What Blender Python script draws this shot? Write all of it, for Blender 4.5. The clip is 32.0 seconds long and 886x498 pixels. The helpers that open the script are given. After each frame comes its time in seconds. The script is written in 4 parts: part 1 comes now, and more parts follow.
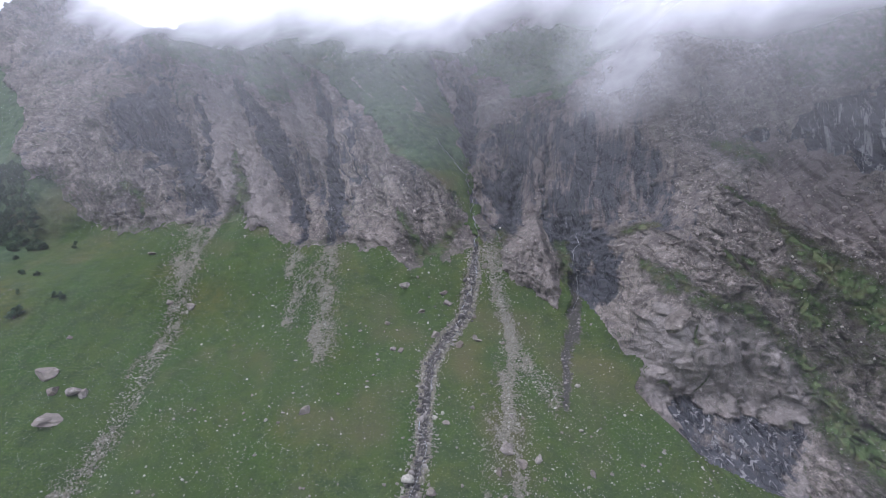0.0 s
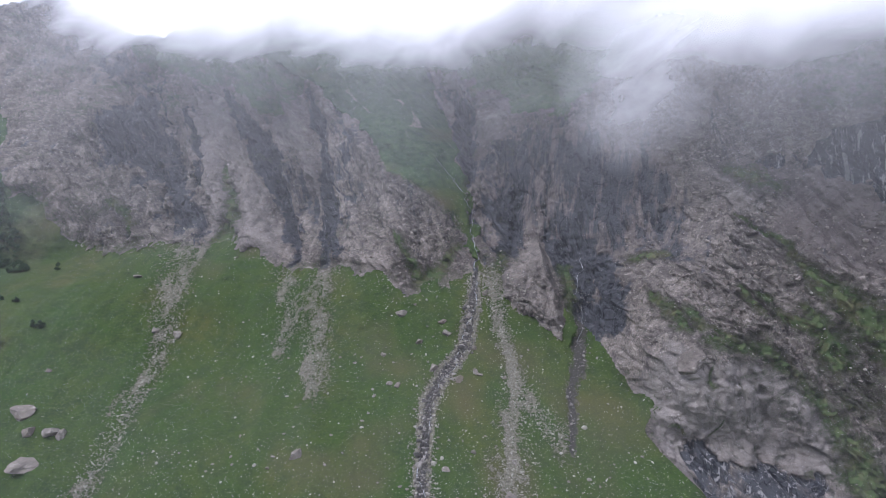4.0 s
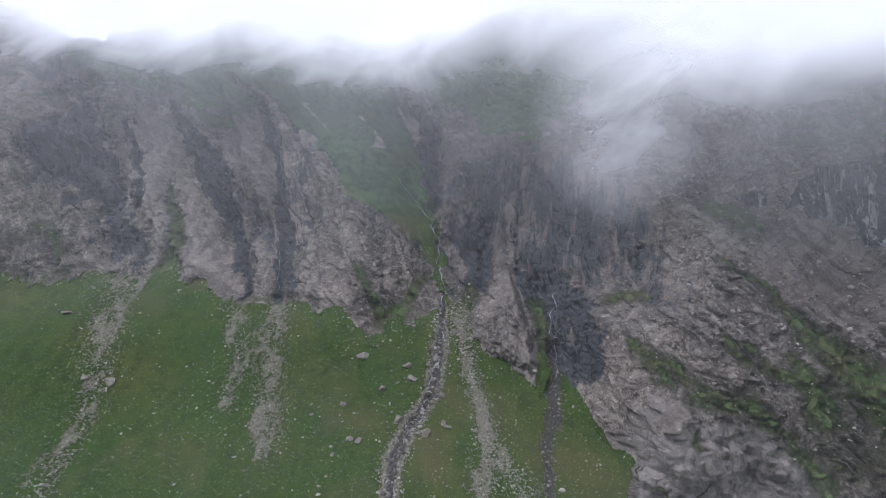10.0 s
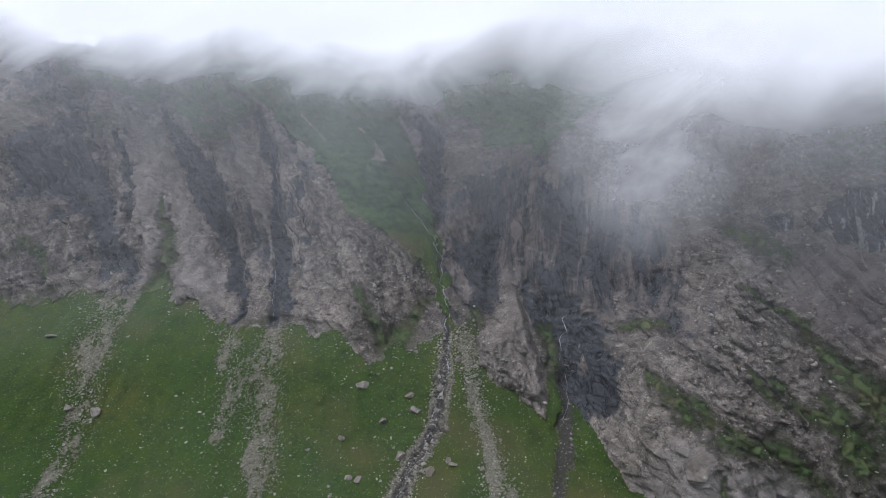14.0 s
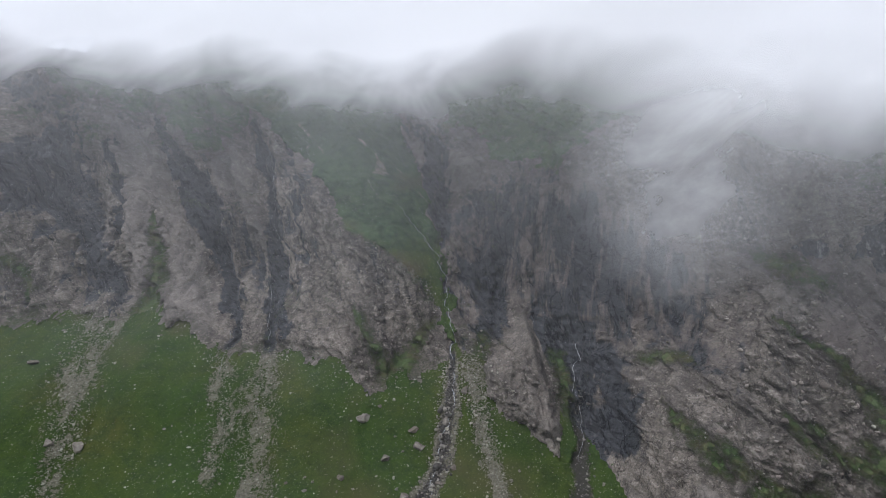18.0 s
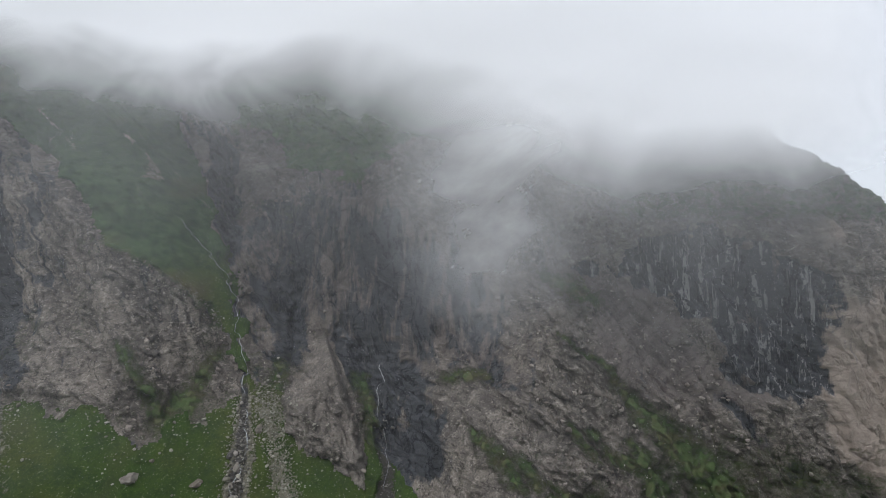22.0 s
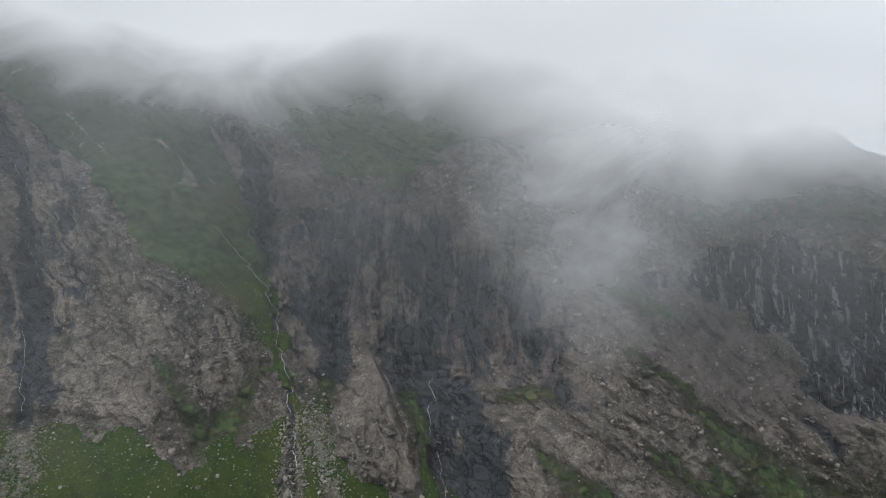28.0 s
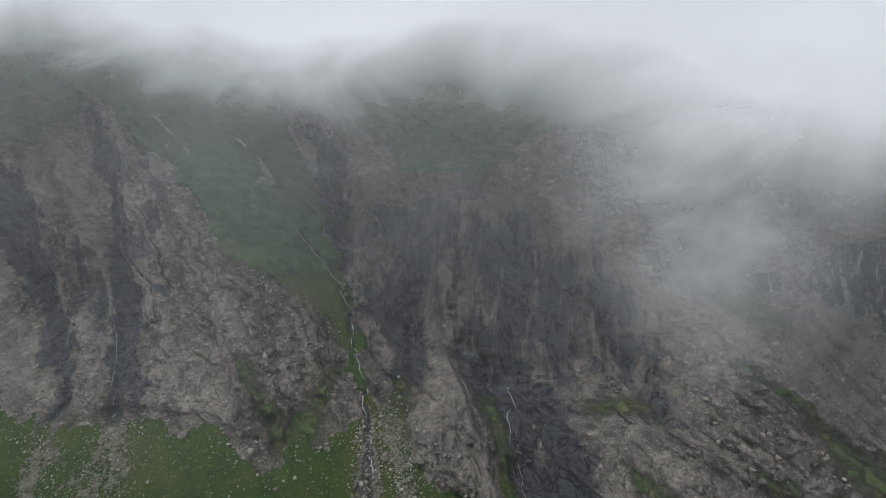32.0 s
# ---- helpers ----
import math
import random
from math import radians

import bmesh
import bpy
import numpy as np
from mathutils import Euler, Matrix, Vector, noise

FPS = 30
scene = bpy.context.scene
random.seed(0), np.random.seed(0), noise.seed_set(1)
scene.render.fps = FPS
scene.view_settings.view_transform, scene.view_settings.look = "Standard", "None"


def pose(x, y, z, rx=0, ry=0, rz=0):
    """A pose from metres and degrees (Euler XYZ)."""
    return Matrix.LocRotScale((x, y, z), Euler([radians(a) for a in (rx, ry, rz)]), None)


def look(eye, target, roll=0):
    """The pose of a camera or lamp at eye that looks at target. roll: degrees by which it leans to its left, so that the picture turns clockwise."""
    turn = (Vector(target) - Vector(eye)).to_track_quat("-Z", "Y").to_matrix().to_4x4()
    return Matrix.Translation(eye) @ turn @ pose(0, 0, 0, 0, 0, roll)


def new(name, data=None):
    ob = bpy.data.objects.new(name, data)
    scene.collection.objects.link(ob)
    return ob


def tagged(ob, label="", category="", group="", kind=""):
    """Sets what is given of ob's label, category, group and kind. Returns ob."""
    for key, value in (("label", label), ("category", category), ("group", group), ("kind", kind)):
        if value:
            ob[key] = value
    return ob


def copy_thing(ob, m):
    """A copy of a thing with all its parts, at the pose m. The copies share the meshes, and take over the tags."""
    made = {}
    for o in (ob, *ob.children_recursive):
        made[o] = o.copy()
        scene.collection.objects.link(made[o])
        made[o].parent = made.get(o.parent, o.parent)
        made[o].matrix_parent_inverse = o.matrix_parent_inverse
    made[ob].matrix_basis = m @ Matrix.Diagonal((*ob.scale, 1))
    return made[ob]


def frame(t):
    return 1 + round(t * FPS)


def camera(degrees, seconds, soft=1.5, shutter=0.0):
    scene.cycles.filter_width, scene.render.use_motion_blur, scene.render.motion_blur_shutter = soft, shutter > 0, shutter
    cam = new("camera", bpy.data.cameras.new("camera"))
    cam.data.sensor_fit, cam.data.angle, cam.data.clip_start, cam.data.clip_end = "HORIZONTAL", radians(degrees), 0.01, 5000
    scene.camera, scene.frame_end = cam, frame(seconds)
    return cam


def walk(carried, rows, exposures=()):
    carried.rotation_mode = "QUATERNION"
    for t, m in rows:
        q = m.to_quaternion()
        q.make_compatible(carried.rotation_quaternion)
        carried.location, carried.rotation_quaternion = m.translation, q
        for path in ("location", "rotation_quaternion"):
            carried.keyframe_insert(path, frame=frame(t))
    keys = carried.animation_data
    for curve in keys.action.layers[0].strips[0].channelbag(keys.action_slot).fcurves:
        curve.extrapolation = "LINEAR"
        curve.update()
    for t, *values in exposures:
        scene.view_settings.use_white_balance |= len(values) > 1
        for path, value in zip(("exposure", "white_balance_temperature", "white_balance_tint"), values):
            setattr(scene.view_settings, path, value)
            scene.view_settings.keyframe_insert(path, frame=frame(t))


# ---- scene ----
cam = camera(79.224, 32.0, 0.9)

# The drone climbs and drifts towards the wall, pans to the right at 19 s and slowly back from 27 s.
PATH = [
    (0, pose(-0.00, 0.00, 0.00, 89.869, 0, 0.000)),
    (0.5, pose(-0.33, 1.93, 2.64, 89.834, 0, -0.170)),
    (1, pose(-0.64, 3.92, 5.23, 89.819, 0, -0.283)),
    (1.5, pose(-0.92, 5.99, 7.78, 89.797, 0, -0.351)),
    (2, pose(-1.13, 8.07, 10.23, 89.777, 0, -0.401)),
    (2.5, pose(-1.29, 10.23, 12.55, 89.775, 0, -0.434)),
    (4.5, pose(-1.79, 19.25, 21.30, 89.773, 0, -0.385)),
    (5, pose(-1.82, 21.45, 23.45, 89.766, 0, -0.349)),
    (5.5, pose(-1.79, 23.60, 25.58, 89.744, 0, -1.539)),
    (6, pose(-1.77, 25.74, 27.74, 89.748, 0, -2.790)),
    (6.5, pose(-1.76, 27.88, 29.91, 89.729, 0, -3.333)),
    (7, pose(-1.79, 30.10, 32.06, 89.723, 0, -3.652)),
    (7.5, pose(-1.87, 32.41, 34.16, 89.702, 0, -3.872)),
    (8, pose(-1.98, 34.78, 36.20, 89.720, 0, -4.043)),
    (8.5, pose(-2.15, 37.16, 38.16, 89.711, 0, -4.162)),
    (9, pose(-2.36, 39.52, 40.07, 89.702, 0, -4.251)),
    (9.5, pose(-2.62, 41.85, 41.95, 89.689, 0, -4.313)),
    (10, pose(-2.89, 44.16, 43.77, 89.692, 0, -4.372)),
    (10.5, pose(-3.20, 46.48, 45.57, 89.704, 0, -4.402)),
    (11, pose(-3.48, 48.80, 47.36, 89.681, 0, -4.449)),
    (11.5, pose(-3.71, 51.15, 49.18, 89.681, 0, -4.460)),
    (12, pose(-3.93, 53.58, 50.99, 89.665, 0, -4.495)),
    (12.5, pose(-4.13, 56.04, 52.80, 89.642, 0, -4.505)),
    (13, pose(-4.31, 58.49, 54.62, 89.651, 0, -4.515)),
    (13.5, pose(-4.47, 60.93, 56.44, 89.637, 0, -4.496)),
    (14, pose(-4.63, 63.37, 58.24, 89.619, 0, -4.473)),
    (14.5, pose(-4.81, 65.86, 60.00, 89.616, 0, -4.485)),
    (16.5, pose(-5.51, 76.18, 66.72, 89.647, 0, -4.455)),
    (17, pose(-5.73, 78.85, 68.32, 89.669, 0, -4.444)),
    (17.5, pose(-5.98, 81.62, 69.90, 89.689, 0, -4.446)),
    (18, pose(-6.15, 84.46, 71.52, 89.692, 0, -4.426)),
    (18.5, pose(-6.14, 87.19, 73.29, 89.685, 0, -4.437)),
    (19, pose(-5.91, 89.61, 75.18, 89.665, 0, -5.586)),
    (19.5, pose(-5.51, 91.68, 77.10, 89.590, 0, -9.739)),
    (20, pose(-5.05, 93.57, 78.89, 89.514, 0, -15.457)),
    (20.5, pose(-4.67, 95.46, 80.38, 89.468, 0, -21.233)),
    (21, pose(-4.45, 97.47, 81.51, 89.495, 0, -24.334)),
    (21.5, pose(-4.42, 99.66, 82.40, 89.546, 0, -25.343)),
    (22, pose(-4.63, 101.90, 83.22, 89.618, 0, -25.843)),
    (22.5, pose(-5.14, 104.22, 84.01, 89.667, 0, -26.183)),
    (23, pose(-5.98, 106.58, 84.72, 89.767, 0, -26.431)),
    (23.5, pose(-7.17, 108.97, 85.28, 89.850, 0, -26.637)),
    (24, pose(-8.69, 111.39, 85.62, 89.910, 0, -26.862)),
    (24.5, pose(-10.57, 113.73, 85.75, 90.027, 0, -27.366)),
    (26.5, pose(-19.25, 122.96, 85.39, 90.357, 0, -30.767)),
    (27, pose(-21.33, 125.44, 85.07, 90.413, 0, -28.073)),
    (27.5, pose(-23.29, 127.83, 84.64, 90.479, 0, -26.565)),
    (28, pose(-25.00, 130.12, 84.24, 90.513, 0, -25.830)),
    (28.5, pose(-26.28, 132.28, 83.95, 90.550, 0, -25.402)),
    (29, pose(-27.00, 134.37, 83.87, 90.487, 0, -24.374)),
    (29.5, pose(-27.12, 136.41, 84.03, 90.415, 0, -23.593)),
    (30, pose(-26.78, 138.41, 84.42, 90.280, 0, -22.742)),
    (30.5, pose(-26.20, 140.38, 84.87, 90.145, 0, -22.134)),
    (31, pose(-25.53, 142.32, 85.32, 90.043, 0, -21.519)),
    (31.5, pose(-24.86, 144.27, 85.75, 89.966, 0, -19.311)),
    (32, pose(-24.24, 146.15, 86.23, 89.965, 0, -18.562)),
]
# stops, kelvin and tint: the picture starts a little bluer
LOOK = [(0, 0.8, 5600, 22), (5, 0.73, 5650, 20), (9, 0.58, 5700, 17), (14, 0.42, 5800, 14), (19, 0.2, 6000, 12), (23, 0.07, 6100, 9), (32, 0.02, 6100, 8)]
walk(cam, PATH, LOOK)

# ---------------------------------------------------------------- overcast daylight
world = bpy.data.worlds.new("overcast")
scene.world = world
world.use_nodes = True
wn, wl = world.node_tree.nodes, world.node_tree.links
sky = wn.new("ShaderNodeTexSky")
sky.sky_type, sky.sun_disc = "NISHITA", False
sky.sun_elevation, sky.sun_rotation = radians(57), radians(240)
sky_light, cloud_light, both = wn.new("ShaderNodeBackground"), wn.new("ShaderNodeBackground"), wn.new("ShaderNodeAddShader")
sky_light.inputs["Strength"].default_value = 0.012
cloud_light.inputs["Color"].default_value = (0.95, 0.965, 1.0, 1)
cloud_light.inputs["Strength"].default_value = 0.72
wl.new(sky.outputs[0], sky_light.inputs["Color"])
wl.new(sky_light.outputs[0], both.inputs[0])
wl.new(cloud_light.outputs[0], both.inputs[1])
wl.new(both.outputs[0], wn["World Output"].inputs["Surface"])

sun = new("sun", bpy.data.lights.new("sun", "SUN"))
sun.data.energy, sun.data.angle, sun.data.color = 1.5, radians(14), (1.0, 0.965, 0.91)
sun.matrix_world = look((-130, -75, 230), (0, 0, 0))

# ---------------------------------------------------------------- materials


class Nodes:
    """A node material under construction."""

    def __init__(self, name, rough=0.9):
        self.mat = bpy.data.materials.new(name)
        self.mat.use_nodes = True
        self.tree = self.mat.node_tree
        self.bsdf = self.tree.nodes["Principled BSDF"]
        self.bsdf.inputs["Roughness"].default_value = rough
        self.bsdf.inputs["Specular IOR Level"].default_value = 0.25
        self.place = self.add("ShaderNodeTexCoord").outputs["Object"]

    def add(self, kind, **inputs):
        node = self.tree.nodes.new(kind)
        for key, value in inputs.items():
            self.put(node.inputs[key], value)
        return node

    def put(self, socket, value):
        if isinstance(value, bpy.types.NodeSocket):
            self.tree.links.new(value, socket)
        else:
            socket.default_value = value

    def scaled(self, sx, sy, sz, turn=0.0):
        leant = self.add("ShaderNodeMapping", Vector=self.place, Rotation=(0, radians(turn), 0)).outputs[0] if turn else self.place
        return self.add("ShaderNodeMapping", Vector=leant, Scale=(sx, sy, sz)).outputs[0]

    def noise(self, where, scale=1.0, detail=6.0, rough=0.6, warp=0.0):
        return self.add("ShaderNodeTexNoise", Vector=where, Scale=scale, Detail=detail, Roughness=rough, Distortion=warp).outputs["Fac"]

    def cells(self, where, scale):
        return self.add("ShaderNodeTexVoronoi", Vector=where, Scale=scale).outputs

    def ramp(self, value, *stops):
        node = self.add("ShaderNodeValToRGB", Fac=value)
        band = node.color_ramp
        while len(band.elements) < len(stops):
            band.elements.new(0.5)
        for element, (at, colour) in zip(band.elements, stops):
            element.position = at
            element.color = (*colour, 1) if isinstance(colour, tuple) else (colour, colour, colour, 1)
        return node.outputs[0]

    def math(self, how, a, b=0.5, c=0.5):
        node = self.tree.nodes.new("ShaderNodeMath")
        node.operation = how
        for socket, value in zip(node.inputs, (a, b, c)):
            self.put(socket, value)
        return node.outputs[0]

    def mix(self, fac, a, b, how="MIX"):
        node = self.tree.nodes.new("ShaderNodeMix")
        node.data_type, node.blend_type = "RGBA", how
        self.put(node.inputs["Factor"], fac)
        self.put(node.inputs["A"], (*a, 1) if isinstance(a, tuple) else a)
        self.put(node.inputs["B"], (*b, 1) if isinstance(b, tuple) else b)
        return node.outputs["Result"]

    def mask(self, name):
        node = self.tree.nodes.new("ShaderNodeAttribute")
        node.attribute_name = name
        return node.outputs["Fac"]

    def normal(self, height, strength=0.5, distance=1.0):
        node = self.add("ShaderNodeBump", Height=height, Strength=strength, Distance=distance)
        self.tree.links.new(node.outputs[0], self.bsdf.inputs["Normal"])

    def done(self, colour):
        self.put(self.bsdf.inputs["Base Color"], (*colour, 1) if isinstance(colour, tuple) else colour)
        return self.mat


def grass_colour(n):
    broad = n.noise(n.scaled(0.02, 0.02, 0.02), 1.0, 4, 0.55, 0.4)
    clumps = n.noise(n.scaled(0.11, 0.11, 0.15), 1.0, 7, 0.7, 0.3)
    fine = n.noise(n.scaled(1.1, 1.1, 1.1), 1.0, 8, 0.8)
    green = n.ramp(broad, (0.28, (0.024, 0.058, 0.007)), (0.5, (0.036, 0.064, 0.009)), (0.74, (0.062, 0.070, 0.014)))
    green = n.mix(n.ramp(clumps, (0.36, 0.9), (0.58, 0.0)), green, (0.024, 0.046, 0.013))
    green = n.mix(n.ramp(fine, (0.52, 0.0), (0.66, 0.65)), green, (0.105, 0.125, 0.032))
    green = n.mix(n.ramp(fine, (0.34, 0.7), (0.46, 0.0)), green, (0.022, 0.038, 0.012))
    fleck = n.noise(n.scaled(0.75, 0.75, 0.75), 1.0, 3, 0.6)
    green = n.mix(n.ramp(fleck, (0.63, 0.0), (0.68, 0.6)), green, (0.23, 0.235, 0.15))
    green = n.mix(n.ramp(fleck, (0.33, 0.6), (0.40, 0.0)), green, (0.016, 0.030, 0.008))
    bush = n.mix(n.ramp(clumps, (0.38, 0.0), (0.62, 1.0)), (0.020, 0.047, 0.019), (0.052, 0.088, 0.035))
    green = n.mix(n.mask("lush"), green, bush)
    return n.mix(n.mask("dry"), green, (0.105, 0.080, 0.042)), fine


def rock_colour(n):
    broad = n.noise(n.scaled(0.03, 0.03, 0.012, 25), 1.0, 5, 0.6, 0.6)
    slabs = n.noise(n.scaled(0.10, 0.10, 0.030, 25), 1.0, 7, 0.62, 0.6)
    beds = n.noise(n.scaled(0.045, 0.045, 0.30, 14), 1.0, 7, 0.66, 0.8)
    fine = n.noise(n.scaled(0.22, 0.22, 0.40, 14), 1.0, 8, 0.72, 0.4)
    stone = n.ramp(broad, (0.34, (0.108, 0.094, 0.083)), (0.5, (0.158, 0.136, 0.116)), (0.66, (0.205, 0.179, 0.153)))
    block = n.tree.nodes.new("ShaderNodeSeparateColor")
    swirl = n.add("ShaderNodeVectorMath")
    swirl.operation = "ADD"
    n.put(swirl.inputs[0], n.scaled(0.13, 0.13, 0.075, 25))
    n.put(swirl.inputs[1], n.mix(1.0, n.add("ShaderNodeTexNoise", Vector=n.scaled(0.2, 0.2, 0.2), Scale=1.0, Detail=3.0).outputs["Color"], (0.7, 0.7, 0.7), "MULTIPLY"))
    n.put(block.inputs[0], n.cells(swirl.outputs[0], 1.0)["Color"])
    stone = n.mix(n.ramp(block.outputs[0], (0.0, 0.45), (0.5, 0.0)), stone, (0.112, 0.098, 0.086))
    stone = n.mix(n.ramp(block.outputs[0], (0.6, 0.0), (1.0, 0.35)), stone, (0.335, 0.292, 0.248))
    stone = n.mix(n.ramp(slabs, (0.38, 0.7), (0.50, 0.0)), stone, (0.092, 0.081, 0.072))
    stone = n.mix(n.ramp(beds, (0.38, 0.45), (0.46, 0.0)), stone, (0.098, 0.085, 0.076))
    stone = n.mix(n.ramp(fine, (0.55, 0.0), (0.64, 0.55)), stone, (0.39, 0.345, 0.30))
    stone = n.mix(n.ramp(fine, (0.36, 0.6), (0.44, 0.0)), stone, (0.068, 0.059, 0.054))
    crack = n.math("ABSOLUTE", n.math("SUBTRACT", n.noise(n.scaled(0.09, 0.09, 0.016, 25), 1.0, 4, 0.6, 0.5), 0.5))
    stone = n.mix(n.ramp(crack, (0.003, 0.7), (0.013, 0.0)), stone, (0.048, 0.042, 0.040))
    speck = n.noise(n.scaled(0.45, 0.45, 0.6), 1.0, 4, 0.65)
    stone = n.mix(n.ramp(speck, (0.60, 0.0), (0.66, 0.45)), stone, (0.40, 0.355, 0.31))
    stone = n.mix(n.ramp(speck, (0.33, 0.45), (0.40, 0.0)), stone, (0.060, 0.053, 0.049))
    grit = n.noise(n.scaled(0.85, 0.85, 1.15), 1.0, 5, 0.75)
    stone = n.mix(1.0, stone, n.ramp(grit, (0.34, 0.62), (0.5, 1.0), (0.66, 1.38)), "MULTIPLY")
    relief = n.math("ADD", n.math("ADD", fine, n.math("MULTIPLY", grit, 0.35)), n.ramp(crack, (0.0, 0.0), (0.03, 0.4)))
    return stone, slabs, beds, relief


def ground_material():
    n = Nodes("meadow_grass", 0.95)
    green, fine = grass_colour(n)
    gravel = n.mix(n.ramp(n.noise(n.scaled(0.7, 0.7, 0.7), 1.0, 6, 0.8), (0.4, 0.0), (0.65, 1.0)), (0.105, 0.098, 0.070), (0.285, 0.266, 0.205))
    gravel = n.mix(n.ramp(n.mask("wet"), (0.35, 0.0), (0.7, 0.9)), gravel, (0.050, 0.047, 0.042))
    speck = n.ramp(n.noise(n.scaled(0.34, 0.34, 0.34), 1.0, 7, 0.85), (0.35, 0.0), (0.65, 1.0))
    part = n.ramp(n.math("ADD", n.mask("scree"), n.math("MULTIPLY", n.math("SUBTRACT", speck, 0.5), 0.9)), (0.45, 0.0), (0.60, 1.0))
    n.normal(n.math("ADD", fine, n.math("MULTIPLY", speck, part)), 0.8, 0.9)
    return n.done(n.mix(part, green, gravel))


def rock_material():
    n = Nodes("mountain_rock", 0.85)
    stone, slabs, beds, fine = rock_colour(n)
    stone = n.mix(n.mask("pale"), stone, n.mix(0.6, stone, (0.245, 0.222, 0.203)))
    stone = n.mix(n.mask("tan"), stone, n.mix(0.65, stone, (0.36, 0.290, 0.240)))
    face = n.ramp(n.noise(n.scaled(0.05, 0.05, 0.22, 38), 1.0, 7, 0.66, 0.5), (0.38, (0.104, 0.088, 0.082)), (0.62, (0.185, 0.157, 0.144)))
    stone = n.mix(n.math("MULTIPLY", n.mask("slab"), 0.85), stone, face)
    streak = n.noise(n.scaled(0.075, 0.075, 0.011, 8), 1.0, 8, 0.62, 0.5)
    thin = n.noise(n.scaled(0.33, 0.33, 0.030, 4), 1.0, 6, 0.66, 0.6)
    streak = n.math("ADD", n.math("MULTIPLY", streak, 1.9), n.math("MULTIPLY", thin, 0.8))
    damp_dark = n.ramp(n.math("ADD", n.mask("wet"), n.math("SUBTRACT", streak, 1.35)), (0.34, 0.0), (0.62, 1.0))
    # near-black rock colour, used on stained faces and in recesses alike
    stone = n.mix(damp_dark, stone, n.mix(n.ramp(fine, (0.92, 0.0), (1.25, 1.0)), (0.019, 0.021, 0.027), (0.052, 0.054, 0.060)))
    stone = n.mix(n.math("MULTIPLY", n.math("MULTIPLY", damp_dark, n.mask("streaky")), n.ramp(thin, (0.555, 0.0), (0.60, 0.85))), stone, (0.27, 0.262, 0.255))
    blade = n.noise(n.scaled(0.09, 0.09, 0.12), 1.0, 8, 0.72, 0.3)
    green = n.ramp(blade, (0.34, (0.036, 0.070, 0.017)), (0.48, (0.056, 0.084, 0.026)), (0.62, (0.094, 0.094, 0.042)))
    green = n.mix(n.mask("lush"), green, n.ramp(blade, (0.4, (0.040, 0.086, 0.032)), (0.6, (0.082, 0.135, 0.052))))
    tuft = n.noise(n.scaled(0.21, 0.21, 0.28), 1.0, 9, 0.78, 0.3)
    turf = n.ramp(n.math("ADD", n.mask("turf"), n.math("MULTIPLY", n.math("SUBTRACT", tuft, 0.5), 2.6)), (0.30, 0.0), (0.95, 0.95))
    craggy = n.math("ADD", n.math("ADD", slabs, n.math("MULTIPLY", beds, 0.8)), n.math("MULTIPLY", fine, 1.0))
    n.normal(n.math("MULTIPLY", craggy, n.math("SUBTRACT", 1.0, n.math("MULTIPLY", turf, 0.8))), 0.9, 1.5)
    n.put(n.bsdf.inputs["Roughness"], n.math("SUBTRACT", 0.9, n.math("MULTIPLY", damp_dark, 0.3)))
    return n.done(n.mix(turf, stone, green))


def stone_material():
    n = Nodes("loose_stone", 0.85)
    pick = n.add("ShaderNodeNewGeometry").outputs["Random Per Island"]
    other = n.add("ShaderNodeObjectInfo").outputs["Random"]
    fine = n.noise(n.scaled(0.9, 0.9, 0.9), 1.0, 7, 0.75)
    tone = n.math("FRACT", n.math("ADD", pick, other))
    stone = n.ramp(tone, (0.0, (0.150, 0.136, 0.108)), (0.5, (0.260, 0.244, 0.195)), (1.0, (0.48, 0.46, 0.38)))
    n.normal(fine, 0.6, 0.5)
    return n.done(n.mix(n.ramp(fine, (0.36, 0.6), (0.6, 0.0)), stone, (0.11, 0.10, 0.088)))


def wet_stone_material():
    n = Nodes("wet_stone", 0.45)
    pick = n.add("ShaderNodeNewGeometry").outputs["Random Per Island"]
    fine = n.noise(n.scaled(0.9, 0.9, 0.9), 1.0, 7, 0.75)
    n.normal(fine, 0.6, 0.5)
    return n.done(n.ramp(pick, (0.0, (0.040, 0.037, 0.034)), (0.7, (0.100, 0.092, 0.083)), (1.0, (0.32, 0.295, 0.26))))


def crag_material():
    n = Nodes("crag_stone", 0.88)
    pick = n.add("ShaderNodeNewGeometry").outputs["Random Per Island"]
    fine = n.noise(n.scaled(0.9, 0.9, 0.9), 1.0, 6, 0.75)
    stone = n.ramp(pick, (0.0, (0.13, 0.108, 0.094)), (0.55, (0.225, 0.190, 0.164)), (1.0, (0.36, 0.315, 0.272)))
    n.normal(fine, 0.6, 0.5)
    return n.done(n.mix(n.ramp(fine, (0.36, 0.6), (0.56, 0.0)), stone, (0.13, 0.115, 0.105)))


def boulder_material():
    n = Nodes("boulder_rock", 0.88)
    other = n.add("ShaderNodeObjectInfo").outputs["Random"]
    fine = n.noise(n.scaled(2.2, 2.2, 2.2), 1.0, 8, 0.75)
    broad = n.noise(n.scaled(0.8, 0.8, 0.8), 1.0, 4, 0.6)
    stone = n.ramp(other, (0.0, (0.15, 0.125, 0.098)), (0.6, (0.20, 0.176, 0.146)), (1.0, (0.27, 0.245, 0.21)))
    stone = n.mix(n.ramp(broad, (0.4, 0.7), (0.58, 0.0)), stone, (0.12, 0.105, 0.092))
    stone = n.mix(n.ramp(fine, (0.55, 0.0), (0.7, 0.7)), stone, (0.45, 0.42, 0.385))
    n.normal(fine, 0.8, 0.25)
    return n.done(stone)


